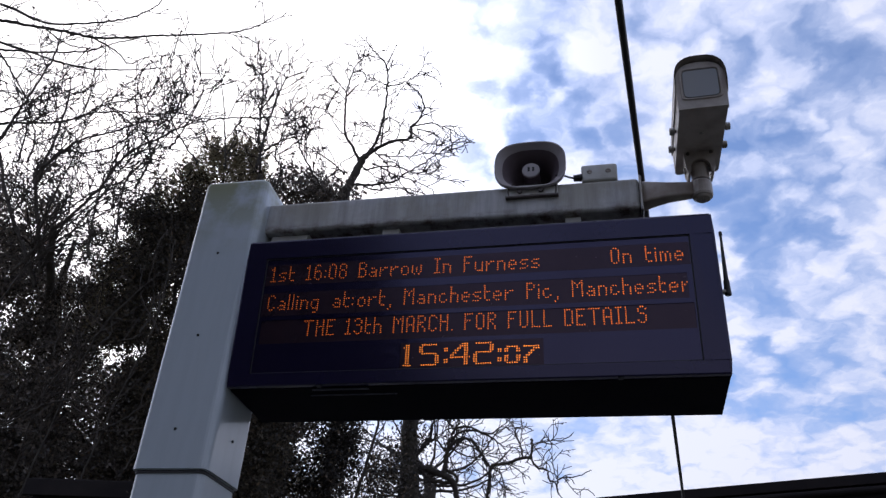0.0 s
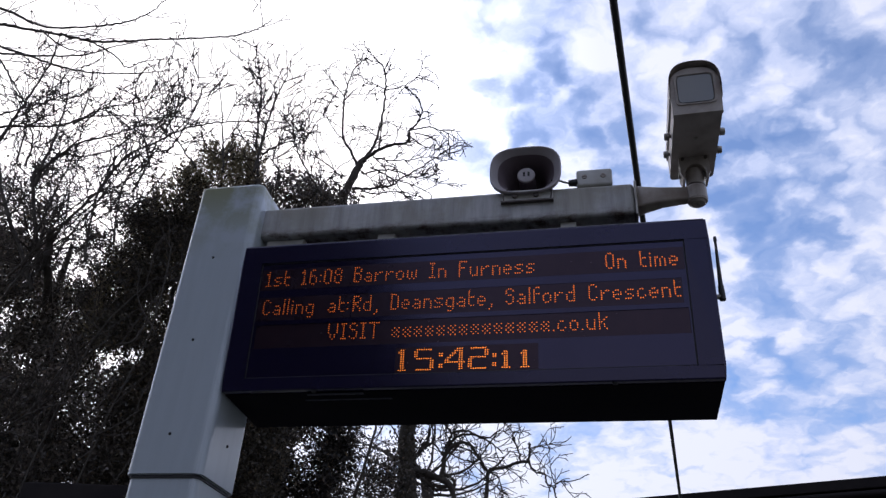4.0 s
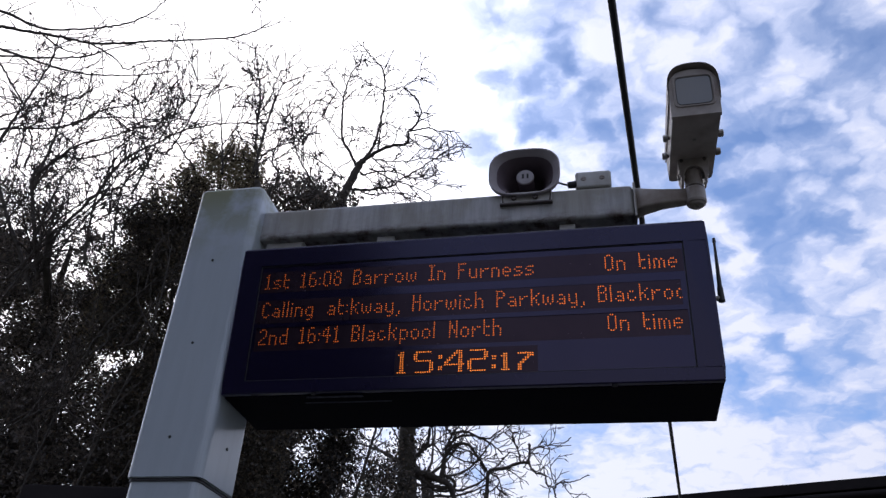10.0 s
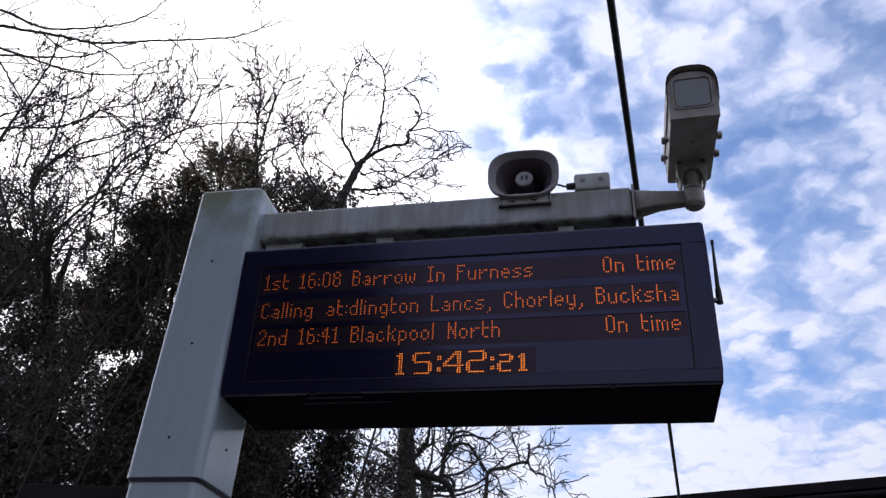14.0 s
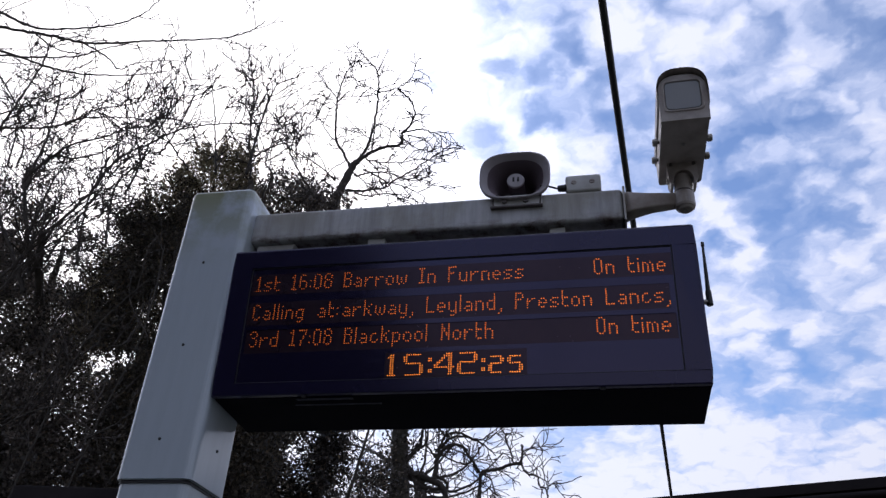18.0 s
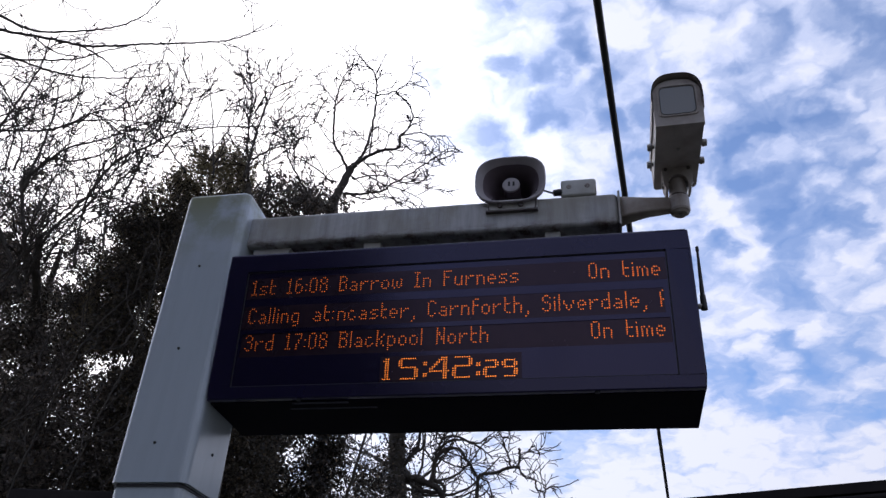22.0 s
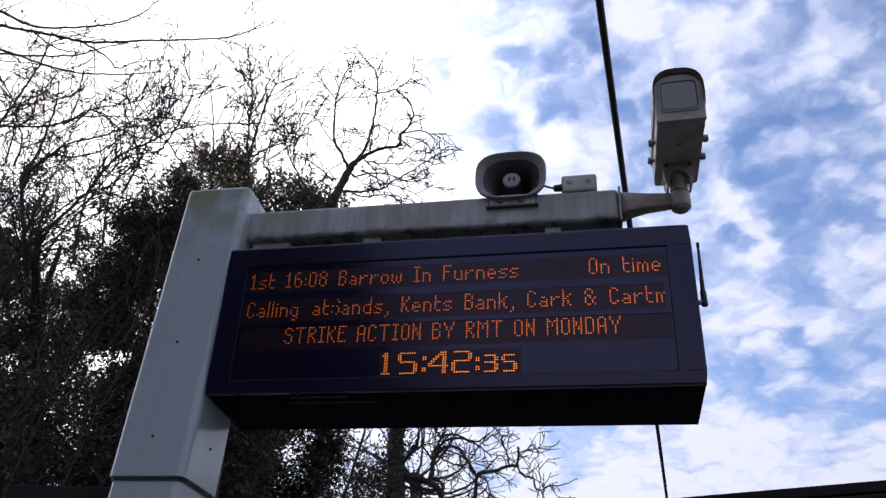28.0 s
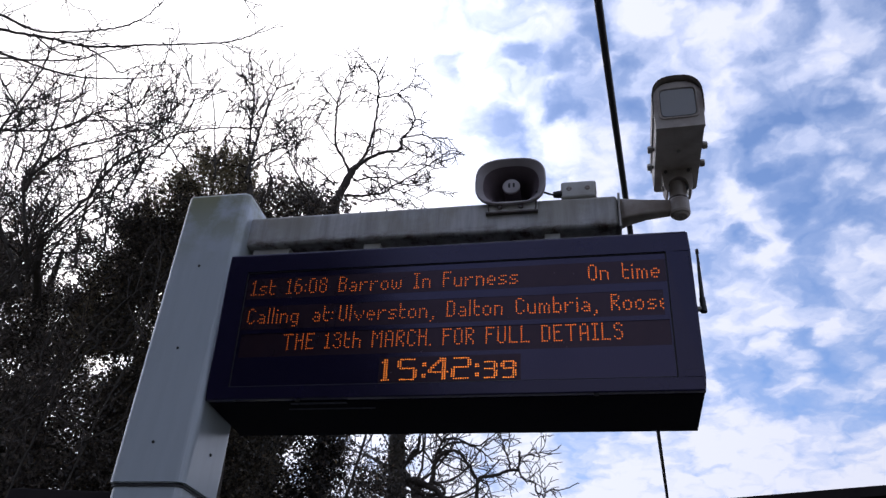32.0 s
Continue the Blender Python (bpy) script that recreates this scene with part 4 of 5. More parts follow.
CROWN_OPENINGS = [
    (-8.67, 7.20, 9.99, -10.89, 9.30, 11.86, 0.26),
    (-8.07, 7.20, 9.44, -10.16, 9.30, 11.18, 0.22),
    (-7.28, 7.20, 8.74, -9.20, 9.30, 10.32, 0.3),
    (-6.67, 7.20, 8.74, -8.44, 9.30, 10.32, 0.26),
    (-7.40, 7.20, 9.56, -9.34, 9.30, 11.33, 0.3),
    (-7.25, 7.20, 8.18, -9.15, 9.30, 9.64, 0.2),
    (-6.63, 7.20, 8.14, -8.39, 9.30, 9.58, 0.18),
    (-7.91, 7.20, 8.56, -9.96, 9.30, 10.10, 0.16),
    (-8.44, 7.20, 8.83, -10.61, 9.30, 10.43, 0.14),
]


def leaves(seed, clumps, size, spread_, per, plume=0.0):
    """Leaf blades in uneven clumps inside ellipsoids given as (centre, radii, number of clumps)."""
    rng = np.random.default_rng(seed)
    centres = []
    for c, rad, n in clumps:
        d = rng.normal(0, 1, (n, 3))
        d /= np.linalg.norm(d, axis=1)[:, None]
        d *= rng.uniform(0.25, 1.0, (n, 1)) ** 0.45
        centres.append(np.array(c) + d * np.array(rad))
    centres = np.concatenate(centres)
    n = len(centres) * per
    scale = np.repeat(rng.uniform(0.5, 1.3, (len(centres), 1)), per, axis=0)
    at = np.repeat(centres, per, axis=0) + rng.normal(0, 1, (n, 3)) * spread_ * scale
    if plume:
        # leaves along rising shoots, thinning to their tips
        lean = rng.normal(0, 0.22, (len(centres), 3)) + np.array((0, 0, 1.0))
        rise = rng.uniform(-0.5, 1.0, (n, 1))
        at = np.repeat(centres, per, axis=0) + np.repeat(lean, per, axis=0) * rise * plume * scale + rng.normal(0, 1, (n, 3)) * np.array((0.26, 0.26, 0.3)) * spread_ * (1.15 - rise)
    keep = np.ones(n, bool)
    for x0, y0, z0, x1, y1, z1, r in OPENINGS + CROWN_OPENINGS:
        a, d = np.array((x0, y0, z0)), np.array((x1 - x0, y1 - y0, z1 - z0))
        f = np.clip(((at - a) @ d) / (d @ d), 0, 1)
        away = np.linalg.norm(at - a - f[:, None] * d, axis=1)
        blotch = np.sin(at[:, 0] * 19.1 + at[:, 2] * 9.3) + np.sin(at[:, 2] * 23.7 - at[:, 0] * 8.1)
        keep &= rng.random(n) < (away / r - 0.25) * 0.9 + 0.3 * blotch
    # many small gaps that run back through the foliage
    wild = np.sin(at[:, 0] * 41 + at[:, 2] * 17) + np.sin(at[:, 2] * 47 - at[:, 0] * 23) + np.sin(at[:, 0] * 83 + at[:, 2] * 71)
    for _ in range(330):
        a = np.array((rng.uniform(-9.2, -2.4), 7.0, rng.uniform(3.6, 8.4)))
        d = np.array((a[0] - 1.0, 8.0, a[2] - 2.0)) * 0.55
        f = np.clip(((at - a) @ d) / (d @ d), 0, 1)
        keep &= np.linalg.norm(at - a - f[:, None] * d, axis=1) > rng.uniform(0.02, 0.075) * (0.55 + 0.35 * wild)
    at = at[keep]
    n = len(at)
    nrm = rng.normal(0, 1, (n, 3)) + np.array((0, 0, 0.6))
    nrm /= np.linalg.norm(nrm, axis=1)[:, None]
    a = np.cross(nrm, rng.normal(0, 1, (n, 3)))
    a /= np.linalg.norm(a, axis=1)[:, None]
    b = np.cross(nrm, a)
    s = rng.uniform(0.6, 1.25, (n, 1)) * size
    a, b, fold = a * s, b * s * 0.62, nrm * s * 0.16
    quad = np.stack([at - a, at + b * 0.9 - a * 0.15 + fold, at + a, at - b * 0.9 - a * 0.15 + fold], axis=1).reshape(-1, 3)
    return quad, n


def leaf_part(name, parent, quad, n, material, label=""):
    me = bpy.data.meshes.new(name)
    me.vertices.add(n * 4)
    me.vertices.foreach_set("co", quad.astype(np.float32).ravel())
    me.loops.add(n * 4)
    me.loops.foreach_set("vertex_index", np.arange(n * 4, dtype=np.int32))
    me.polygons.add(n)
    me.polygons.foreach_set("loop_start", np.arange(0, n * 4, 4, dtype=np.int32))
    me.update(calc_edges=True)
    me.materials.append(material)
    ob = new(name, me)
    ob.parent = parent
    return tagged(ob, label, kind="stuff")


def tree(name, label, base, trunk, limbs, seed, levels=3, density=(2.2, 4.5, 7), up=0.5, length=(1.1, 0.5, 0.28), flat=0.7,
         clumps=(), plumes=(), leaf=0.038, leaf_spread=0.16, per=40, leaf_mat=None, trunk_mat=None):
    """Trunk, limbs with their shoots, and where it has them leaves. All places are in the world."""
    t = empty(name, pose(*base))
    tagged(t, label, "tree", "trees along the wooded bank")
    o = np.array(base)
    rng = np.random.default_rng(seed + 5)
    r0, r1, pts = trunk
    line = bend(pts, 0.3, 0.010, rng)
    n = len(line) - 1
    v, f = [], []
    tube([p - o for p in line], [(r0 + (r1 - r0) * i / n) * rng.uniform(0.92, 1.1) * (1.0 + 0.5 * max(0, 1 - i / 3)) for i in range(n + 1)], 12, v, f)
    mesh_ob("trunk", v, f, trunk_mat or BARK, t)
    grow = grower(t, o, seed, levels, density, up, length, flat)
    for r0, r1, pts in limbs:
        grow(r0, r1, *pts)
    if clumps:
        quad, n = leaves(seed + 9, clumps, leaf, leaf_spread, per)
        leaf_part("crown", t, quad - o, n, leaf_mat or IVY)
    if plumes:
        quad, n = leaves(seed + 13, plumes, leaf * 0.85, leaf_spread, 70, 0.34)
        leaf_part("feathery_growth", t, quad - o, n, FEATHER, "upright feathery evergreen shoots")
    return t, grow


G = -0.9
# bare tree with a looped crown behind the beam
t, grow = tree("bare_tree", "bare winter tree with a looping twiggy crown and ivy below", (-4.2, 9.0, G), (0.16, 0.046, [(-4.2, 9.0, G), (-4.1, 9.1, 4.0), (-3.75, 9.0, 8.0), (-3.4, 9.0, 9.93), (-3.16, 9.0, 10.89), (-3.03, 9.0, 11.08)]), [], 11, 3, (6.0, 7.0, 6.0), 0.06, (0.36, 0.25, 0.15), 0.5,
     clumps=[((-4.5, 9.2, 10.3), (0.75, 0.6, 0.65), 90), ((-3.75, 9.2, 9.75), (0.7, 0.6, 0.85), 100), ((-3.9, 9.1, 7.6), (0.9, 0.7, 1.8), 100)], per=60)
grow(0.032, 0.009, (-3.16, 9.00, 10.94), (-3.33, 9.00, 11.32), (-3.54, 9.00, 11.60), (-3.62, 9.00, 12.33), (-3.64, 9.00, 12.73), (-3.61, 9.00, 13.13), (-3.52, 9.00, 13.54), (-3.28, 9.00, 13.79))
grow(0.014, 0.005, (-3.64, 9.00, 12.74), (-3.88, 9.02, 13.09), (-4.35, 9.03, 13.80))
grow(0.012, 0.005, (-3.56, 9.00, 12.76), (-3.33, 8.99, 12.76), (-2.97, 8.98, 12.69))
grow(0.034, 0.008, (-3.05, 9.00, 11.06), (-2.90, 9.01, 11.36), (-2.81, 9.01, 11.70), (-2.78, 9.02, 12.47), (-2.81, 9.02, 13.05), (-2.89, 9.03, 13.48), (-3.10, 9.03, 13.76), (-3.28, 9.04, 14.01))
grow(0.012, 0.005, (-2.78, 9.00, 12.82), (-3.15, 8.99, 13.07), (-3.47, 8.99, 13.37))
grow(0.016, 0.005, (-2.78, 9.00, 12.80), (-2.38, 9.00, 12.86), (-2.14, 9.00, 13.11), (-2.08, 8.99, 13.28))
grow(0.042, 0.022, (-3.05, 9.00, 11.06), (-2.83, 9.01, 11.26), (-2.55, 9.01, 11.38), (-2.19, 9.02, 11.38), (-2.23, 9.03, 11.71))
grow(0.022, 0.012, (-2.22, 9.00, 11.68), (-2.08, 9.00, 11.82), (-1.98, 9.00, 12.13), (-2.07, 8.99, 12.47), (-2.38, 8.99, 12.84))
grow(0.020, 0.006, (-2.21, 9.00, 11.69), (-1.83, 9.00, 11.75), (-1.66, 9.00, 11.64), (-1.44, 9.00, 11.52))
grow(0.014, 0.005, (-2.09, 9.00, 11.61), (-1.76, 8.99, 11.46), (-1.50, 8.98, 11.11), (-1.39, 8.96, 10.95))
grow(0.028, 0.008, (-3.20, 9.00, 10.40), (-2.73, 9.00, 10.36), (-2.41, 9.01, 10.41), (-2.31, 9.01, 10.54), (-1.96, 9.01, 10.74), (-1.62, 9.02, 11.03), (-1.27, 9.02, 11.28))
grow(0.016, 0.006, (-3.11, 9.00, 10.83), (-2.92, 9.00, 10.67), (-2.73, 9.00, 10.38))
grow(0.016, 0.006, (-2.86, 9.00, 11.11), (-2.61, 8.99, 10.83), (-2.53, 8.99, 10.52))
grow(0.014, 0.005, (-2.30, 9.00, 10.54), (-2.41, 9.01, 10.83), (-2.42, 9.02, 11.14))
grow(0.012, 0.005, (-2.86, 9.00, 11.61), (-3.15, 8.99, 11.91), (-3.43, 8.99, 12.29))
grow(0.016, 0.006, (-2.78, 9.00, 11.26), (-2.77, 9.00, 11.73), (-2.77, 9.00, 12.00), (-2.51, 9.00, 11.86))
grow(0.012, 0.005, (-1.98, 9.00, 12.13), (-1.68, 8.98, 12.06))
grow(0.012, 0.005, (-2.18, 9.00, 10.55), (-1.87, 9.00, 10.57), (-1.58, 8.99, 10.44))
grow(0.020, 0.006, (-3.05, 9.00, 10.73), (-2.51, 9.00, 10.80), (-1.95, 9.00, 10.48), (-1.62, 9.00, 10.58))
grow(0.020, 0.006, (-3.15, 9.00, 10.43), (-2.76, 9.00, 10.20), (-2.36, 9.00, 10.29), (-1.84, 9.00, 10.07))
grow(0.018, 0.006, (-2.90, 9.00, 10.87), (-2.40, 9.00, 10.53), (-2.18, 9.00, 10.15), (-2.00, 9.00, 9.98))
grow(0.014, 0.006, (-2.38, 9.00, 10.53), (-1.94, 9.00, 10.32), (-1.67, 9.00, 10.10))
grow(0.014, 0.006, (-2.81, 9.00, 11.06), (-2.31, 9.00, 10.94), (-1.77, 9.00, 11.02), (-1.45, 9.00, 10.85))
grow(0.012, 0.006, (-2.25, 9.00, 11.62), (-1.95, 9.00, 11.28), (-1.62, 9.00, 11.16))
grow(0.012, 0.006, (-3.48, 9.00, 11.55), (-3.75, 9.00, 11.87), (-3.99, 9.00, 12.34), (-4.13, 9.00, 12.74))
grow(0.012, 0.006, (-3.26, 9.00, 11.11), (-3.54, 9.00, 10.94), (-3.70, 9.00, 10.62))

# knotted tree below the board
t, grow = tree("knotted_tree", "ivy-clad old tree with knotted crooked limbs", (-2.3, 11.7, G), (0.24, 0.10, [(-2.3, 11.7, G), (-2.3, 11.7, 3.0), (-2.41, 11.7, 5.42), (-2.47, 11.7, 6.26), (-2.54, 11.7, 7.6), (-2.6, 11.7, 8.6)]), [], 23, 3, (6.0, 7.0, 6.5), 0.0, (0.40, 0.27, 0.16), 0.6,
     clumps=[((-2.5, 11.6, 5.2), (0.34, 0.4, 2.6), 80), ((-2.9, 11.8, 5.6), (0.6, 0.5, 0.9), 40)], per=34, trunk_mat=IVY_STEM, leaf_mat=SHADED_LEAVES)
grow(0.045, 0.026, (-2.41, 11.70, 6.10), (-2.08, 11.70, 6.53), (-2.07, 11.70, 6.77))
grow(0.044, 0.028, (-2.43, 11.70, 6.10), (-2.24, 11.71, 5.90), (-1.98, 11.72, 5.71), (-1.56, 11.72, 5.69), (-1.56, 11.73, 5.83), (-1.81, 11.74, 5.96))
grow(0.036, 0.012, (-1.80, 11.70, 5.95), (-1.76, 11.69, 6.31), (-1.65, 11.69, 6.69), (-1.39, 11.68, 6.73), (-1.00, 11.68, 6.53), (-0.75, 11.67, 6.72))
grow(0.040, 0.026, (-1.02, 11.70, 5.41), (-0.98, 11.71, 5.60), (-0.97, 11.71, 5.93), (-0.91, 11.72, 6.04), (-0.67, 11.73, 6.03), (-0.46, 11.73, 6.14), (-0.26, 11.74, 6.15))
grow(0.028, 0.020, (-0.26, 11.70, 6.13), (-0.22, 11.69, 6.27), (-0.23, 11.69, 6.46))
grow(0.020, 0.012, (-0.39, 11.70, 6.15), (-0.42, 11.70, 6.34), (-0.53, 11.70, 6.55), (-0.51, 11.70, 6.70), (-0.42, 11.69, 6.66))
grow(0.022, 0.012, (-0.26, 11.70, 6.13), (-0.14, 11.71, 5.95), (0.05, 11.71, 5.93), (0.06, 11.72, 5.73), (0.20, 11.72, 5.71), (0.22, 11.73, 5.50))
grow(0.016, 0.007, (0.21, 11.70, 5.69), (0.24, 11.70, 5.78), (0.50, 11.70, 5.78), (0.80, 11.69, 5.90))
grow(0.024, 0.010, (-0.96, 11.70, 5.92), (-1.08, 11.70, 6.18), (-1.30, 11.70, 6.35), (-1.64, 11.70, 6.48))
grow(0.012, 0.006, (0.19, 11.70, 5.76), (0.13, 11.68, 6.14), (0.07, 11.67, 6.28))
grow(0.012, 0.006, (-0.23, 11.70, 6.36), (0.07, 11.71, 6.44), (0.42, 11.72, 6.50))
grow(0.018, 0.010, (-0.95, 11.70, 5.97), (-0.74, 11.70, 5.85), (-0.80, 11.70, 5.71), (-0.98, 11.70, 5.59))
grow(0.028, 0.010, (-1.78, 11.70, 5.97), (-1.94, 11.70, 5.81), (-2.15, 11.69, 5.81), (-2.24, 11.69, 5.93))
grow(0.022, 0.008, (-2.41, 11.70, 5.81), (-2.77, 11.71, 6.06), (-3.13, 11.71, 6.15), (-3.44, 11.72, 6.46))
grow(0.020, 0.008, (-2.41, 11.70, 5.65), (-2.82, 11.69, 5.73), (-3.19, 11.69, 5.98))
grow(0.020, 0.008, (-1.72, 11.70, 6.35), (-1.46, 11.70, 6.18), (-1.16, 11.70, 6.14), (-0.92, 11.70, 6.30))

grow(0.040, 0.014, (-2.44, 11.70, 6.01), (-2.25, 11.70, 6.34), (-1.99, 11.70, 6.49), (-1.96, 11.70, 6.77))
grow(0.044, 0.018, (-1.80, 11.70, 5.85), (-1.78, 11.70, 6.24), (-1.63, 11.70, 6.47), (-1.32, 11.70, 6.50), (-1.14, 11.70, 6.23), (-1.03, 11.70, 5.99))
grow(0.036, 0.010, (-1.69, 11.70, 6.45), (-1.59, 11.70, 6.61), (-1.32, 11.70, 6.67), (-0.94, 11.70, 6.52), (-0.70, 11.70, 6.29))
grow(0.070, 0.050, (-2.30, 11.70, 5.98), (-1.88, 11.70, 5.87), (-1.61, 11.70, 5.73), (-1.54, 11.70, 5.43))
grow(0.022, 0.008, (-1.66, 11.70, 6.68), (-1.83, 11.70, 6.88), (-2.00, 11.70, 7.07))
grow(0.020, 0.008, (-1.96, 11.70, 6.47), (-1.63, 11.70, 6.05), (-1.72, 11.70, 5.85))
# finer crown of a tree standing farther back
t, grow = tree("bare_tree", "distant bare tree with a lacy crown of fine twigs", (-2.6, 15.0, G), (0.22, 0.10, [(-2.6, 15.0, G), (-2.7, 15.0, 3.0), (-2.76, 15.0, 6.2), (-2.86, 15.0, 6.84)]), [], 29, 3, (3.2, 3.6, 3.5), 0.05, (0.8, 0.45, 0.24), 0.6)
for mid, end in (((-3.61, 7.22), (-4.48, 7.90)), ((-3.37, 7.48), (-3.83, 8.16)), ((-2.71, 7.47), (-2.82, 8.21)), ((-2.31, 7.34), (-1.95, 8.05)),
                 ((-1.92, 6.95), (-1.30, 7.84)), ((-1.78, 6.58), (-0.98, 7.45)), ((-2.02, 6.46), (-1.29, 6.83)), ((-3.70, 6.71), (-4.80, 7.11)),
                 ((-3.79, 6.34), (-4.87, 6.59)), ((-3.90, 7.49), (-5.03, 7.84))):
    grow(0.045, 0.010, (-2.86, 15.0, min(6.84, mid[1])), (mid[0], 15.0, mid[1]), (end[0], 15.0, end[1]))

# bare twiggy trees before the bank, upper left
t, grow = tree("bare_tree", "bare winter tree with long reaching branches", (-8.4, 9.5, G), (0.13, 0.04, [(-8.4, 9.5, G), (-8.3, 9.5, 4.0), (-8.0, 9.2, 6.4), (-7.6, 7.6, 7.6), (-7.41, 7.0, 8.47)]), [], 37, 3, (4.7, 4.8, 4.7), 0.16, (0.95, 0.42, 0.18), 0.5)
grow(0.028, 0.024, (-7.6, 7.3, 7.8), (-7.3, 7.0, 8.5), (-6.79, 7.0, 9.17))
grow(0.034, 0.028, (-7.6, 7.3, 7.8), (-7.8, 7.0, 8.7), (-8.18, 7.0, 9.60))
grow(0.034, 0.028, (-7.7, 7.4, 7.6), (-8.6, 7.0, 9.2), (-9.22, 7.0, 10.40))
grow(0.038, 0.010, (-9.22, 7.00, 10.40), (-9.13, 7.00, 10.91), (-9.00, 7.00, 11.47), (-8.81, 7.00, 12.49), (-8.93, 7.01, 13.18))
grow(0.024, 0.008, (-10.25, 7.00, 12.89), (-9.71, 7.05, 12.27), (-9.13, 7.11, 11.49), (-8.20, 7.16, 10.81), (-7.86, 7.22, 10.56))
grow(0.022, 0.007, (-9.53, 7.00, 11.13), (-9.19, 6.95, 11.17), (-8.43, 6.89, 11.24), (-7.78, 6.84, 11.47))
grow(0.030, 0.008, (-9.41, 7.00, 10.86), (-9.00, 7.04, 10.88), (-8.15, 7.09, 10.80), (-7.68, 7.13, 11.04), (-7.02, 7.18, 11.04), (-6.34, 7.22, 10.91))
grow(0.036, 0.008, (-8.18, 7.00, 9.60), (-7.96, 6.98, 9.82), (-7.53, 6.95, 10.25), (-6.84, 6.93, 10.32), (-6.24, 6.91, 10.51))
grow(0.024, 0.010, (-6.79, 7.00, 9.17), (-6.60, 6.99, 9.70), (-6.40, 6.99, 9.97), (-5.98, 6.98, 10.11), (-5.60, 6.97, 10.36), (-4.95, 6.97, 10.44), (-4.09, 6.96, 10.34))
grow(0.036, 0.008, (-8.07, 7.00, 9.43), (-8.12, 7.04, 9.89), (-8.13, 7.08, 10.75), (-8.27, 7.12, 11.64), (-8.44, 7.16, 12.07))
grow(0.024, 0.007, (-6.15, 7.00, 9.11), (-6.04, 6.99, 9.65), (-5.98, 6.98, 10.11), (-5.78, 6.97, 10.73), (-5.82, 6.96, 11.54))
grow(0.020, 0.006, (-4.63, 7.00, 9.37), (-4.72, 7.01, 9.74), (-4.93, 7.01, 10.68), (-5.16, 7.02, 11.40))
grow(0.020, 0.006, (-6.00, 7.00, 9.65), (-6.21, 6.93, 10.20), (-6.39, 6.86, 10.87), (-6.60, 6.79, 11.18))
grow(0.020, 0.006, (-5.76, 7.00, 9.89), (-5.64, 7.03, 10.22), (-5.54, 7.06, 10.68), (-5.47, 7.09, 11.27), (-5.68, 7.12, 11.71))
grow(0.020, 0.006, (-8.63, 7.00, 9.90), (-8.73, 7.01, 10.64), (-8.94, 7.01, 11.44), (-9.28, 7.02, 12.18))
grow(0.024, 0.007, (-8.43, 7.00, 9.89), (-8.40, 6.97, 10.35), (-8.66, 6.95, 10.81), (-9.45, 6.92, 11.85))
grow(0.022, 0.007, (-7.94, 7.00, 10.11), (-7.21, 7.04, 9.96), (-6.64, 7.09, 10.26), (-6.62, 7.13, 10.75))
grow(0.020, 0.006, (-7.79, 7.00, 10.76), (-7.25, 6.97, 11.08), (-6.60, 6.94, 11.03), (-6.05, 6.91, 11.17))
grow(0.018, 0.006, (-5.14, 7.00, 9.52), (-5.58, 6.99, 10.08), (-5.88, 6.99, 10.54), (-6.08, 6.98, 11.12))
grow(0.020, 0.009, (-7.86, 7.00, 7.62), (-7.62, 7.00, 8.02), (-7.43, 7.00, 8.44), (-6.81, 7.00, 8.83), (-6.41, 7.00, 9.80))
grow(0.017, 0.009, (-7.77, 7.00, 7.38), (-7.62, 7.05, 7.92), (-7.13, 7.09, 8.41), (-6.64, 7.14, 8.78), (-6.52, 7.18, 9.07))
grow(0.026, 0.008, (-7.67, 7.00, 8.14), (-7.60, 6.96, 8.67), (-7.52, 6.91, 9.35), (-7.39, 6.87, 9.92))
grow(0.026, 0.008, (-6.59, 7.00, 7.83), (-6.74, 7.04, 8.35), (-6.87, 7.09, 9.03), (-6.87, 7.13, 9.67), (-6.54, 7.18, 10.09))
grow(0.026, 0.008, (-8.33, 7.00, 8.63), (-8.29, 6.98, 8.87), (-7.98, 6.95, 9.35), (-7.85, 6.93, 9.88))
grow(0.022, 0.008, (-6.18, 7.00, 8.10), (-6.31, 6.99, 8.72), (-6.39, 6.98, 9.30), (-6.06, 6.97, 9.67))
grow(0.020, 0.008, (-7.56, 7.00, 8.32), (-7.31, 7.04, 8.83), (-6.93, 7.08, 9.23), (-6.52, 7.12, 9.35))
grow(0.020, 0.008, (-7.16, 7.00, 7.87), (-6.95, 6.99, 8.58), (-6.61, 6.98, 8.99), (-6.09, 6.97, 9.00))
t, grow = tree("bare_tree", "slender bare tree with fine upright twigs", (-3.6, 7.6, G), (0.10, 0.04, [(-3.6, 7.6, G), (-3.7, 7.4, 5.0), (-3.9, 7.3, 8.6), (-4.1, 7.2, 9.3)]), [], 41, 3, (5.6, 6.0, 5.6), 0.30, (0.62, 0.33, 0.17), 0.5)
grow(0.026, 0.006, (-4.08, 7.00, 9.32), (-4.08, 7.00, 9.67), (-4.04, 7.00, 10.45), (-3.97, 7.00, 11.00), (-3.86, 7.00, 11.39))
grow(0.018, 0.005, (-4.14, 7.00, 9.83), (-4.27, 7.05, 10.52), (-4.33, 7.09, 11.18), (-4.50, 7.14, 11.66))
grow(0.018, 0.005, (-4.02, 7.00, 9.66), (-3.66, 6.95, 9.84), (-3.30, 6.91, 9.82))
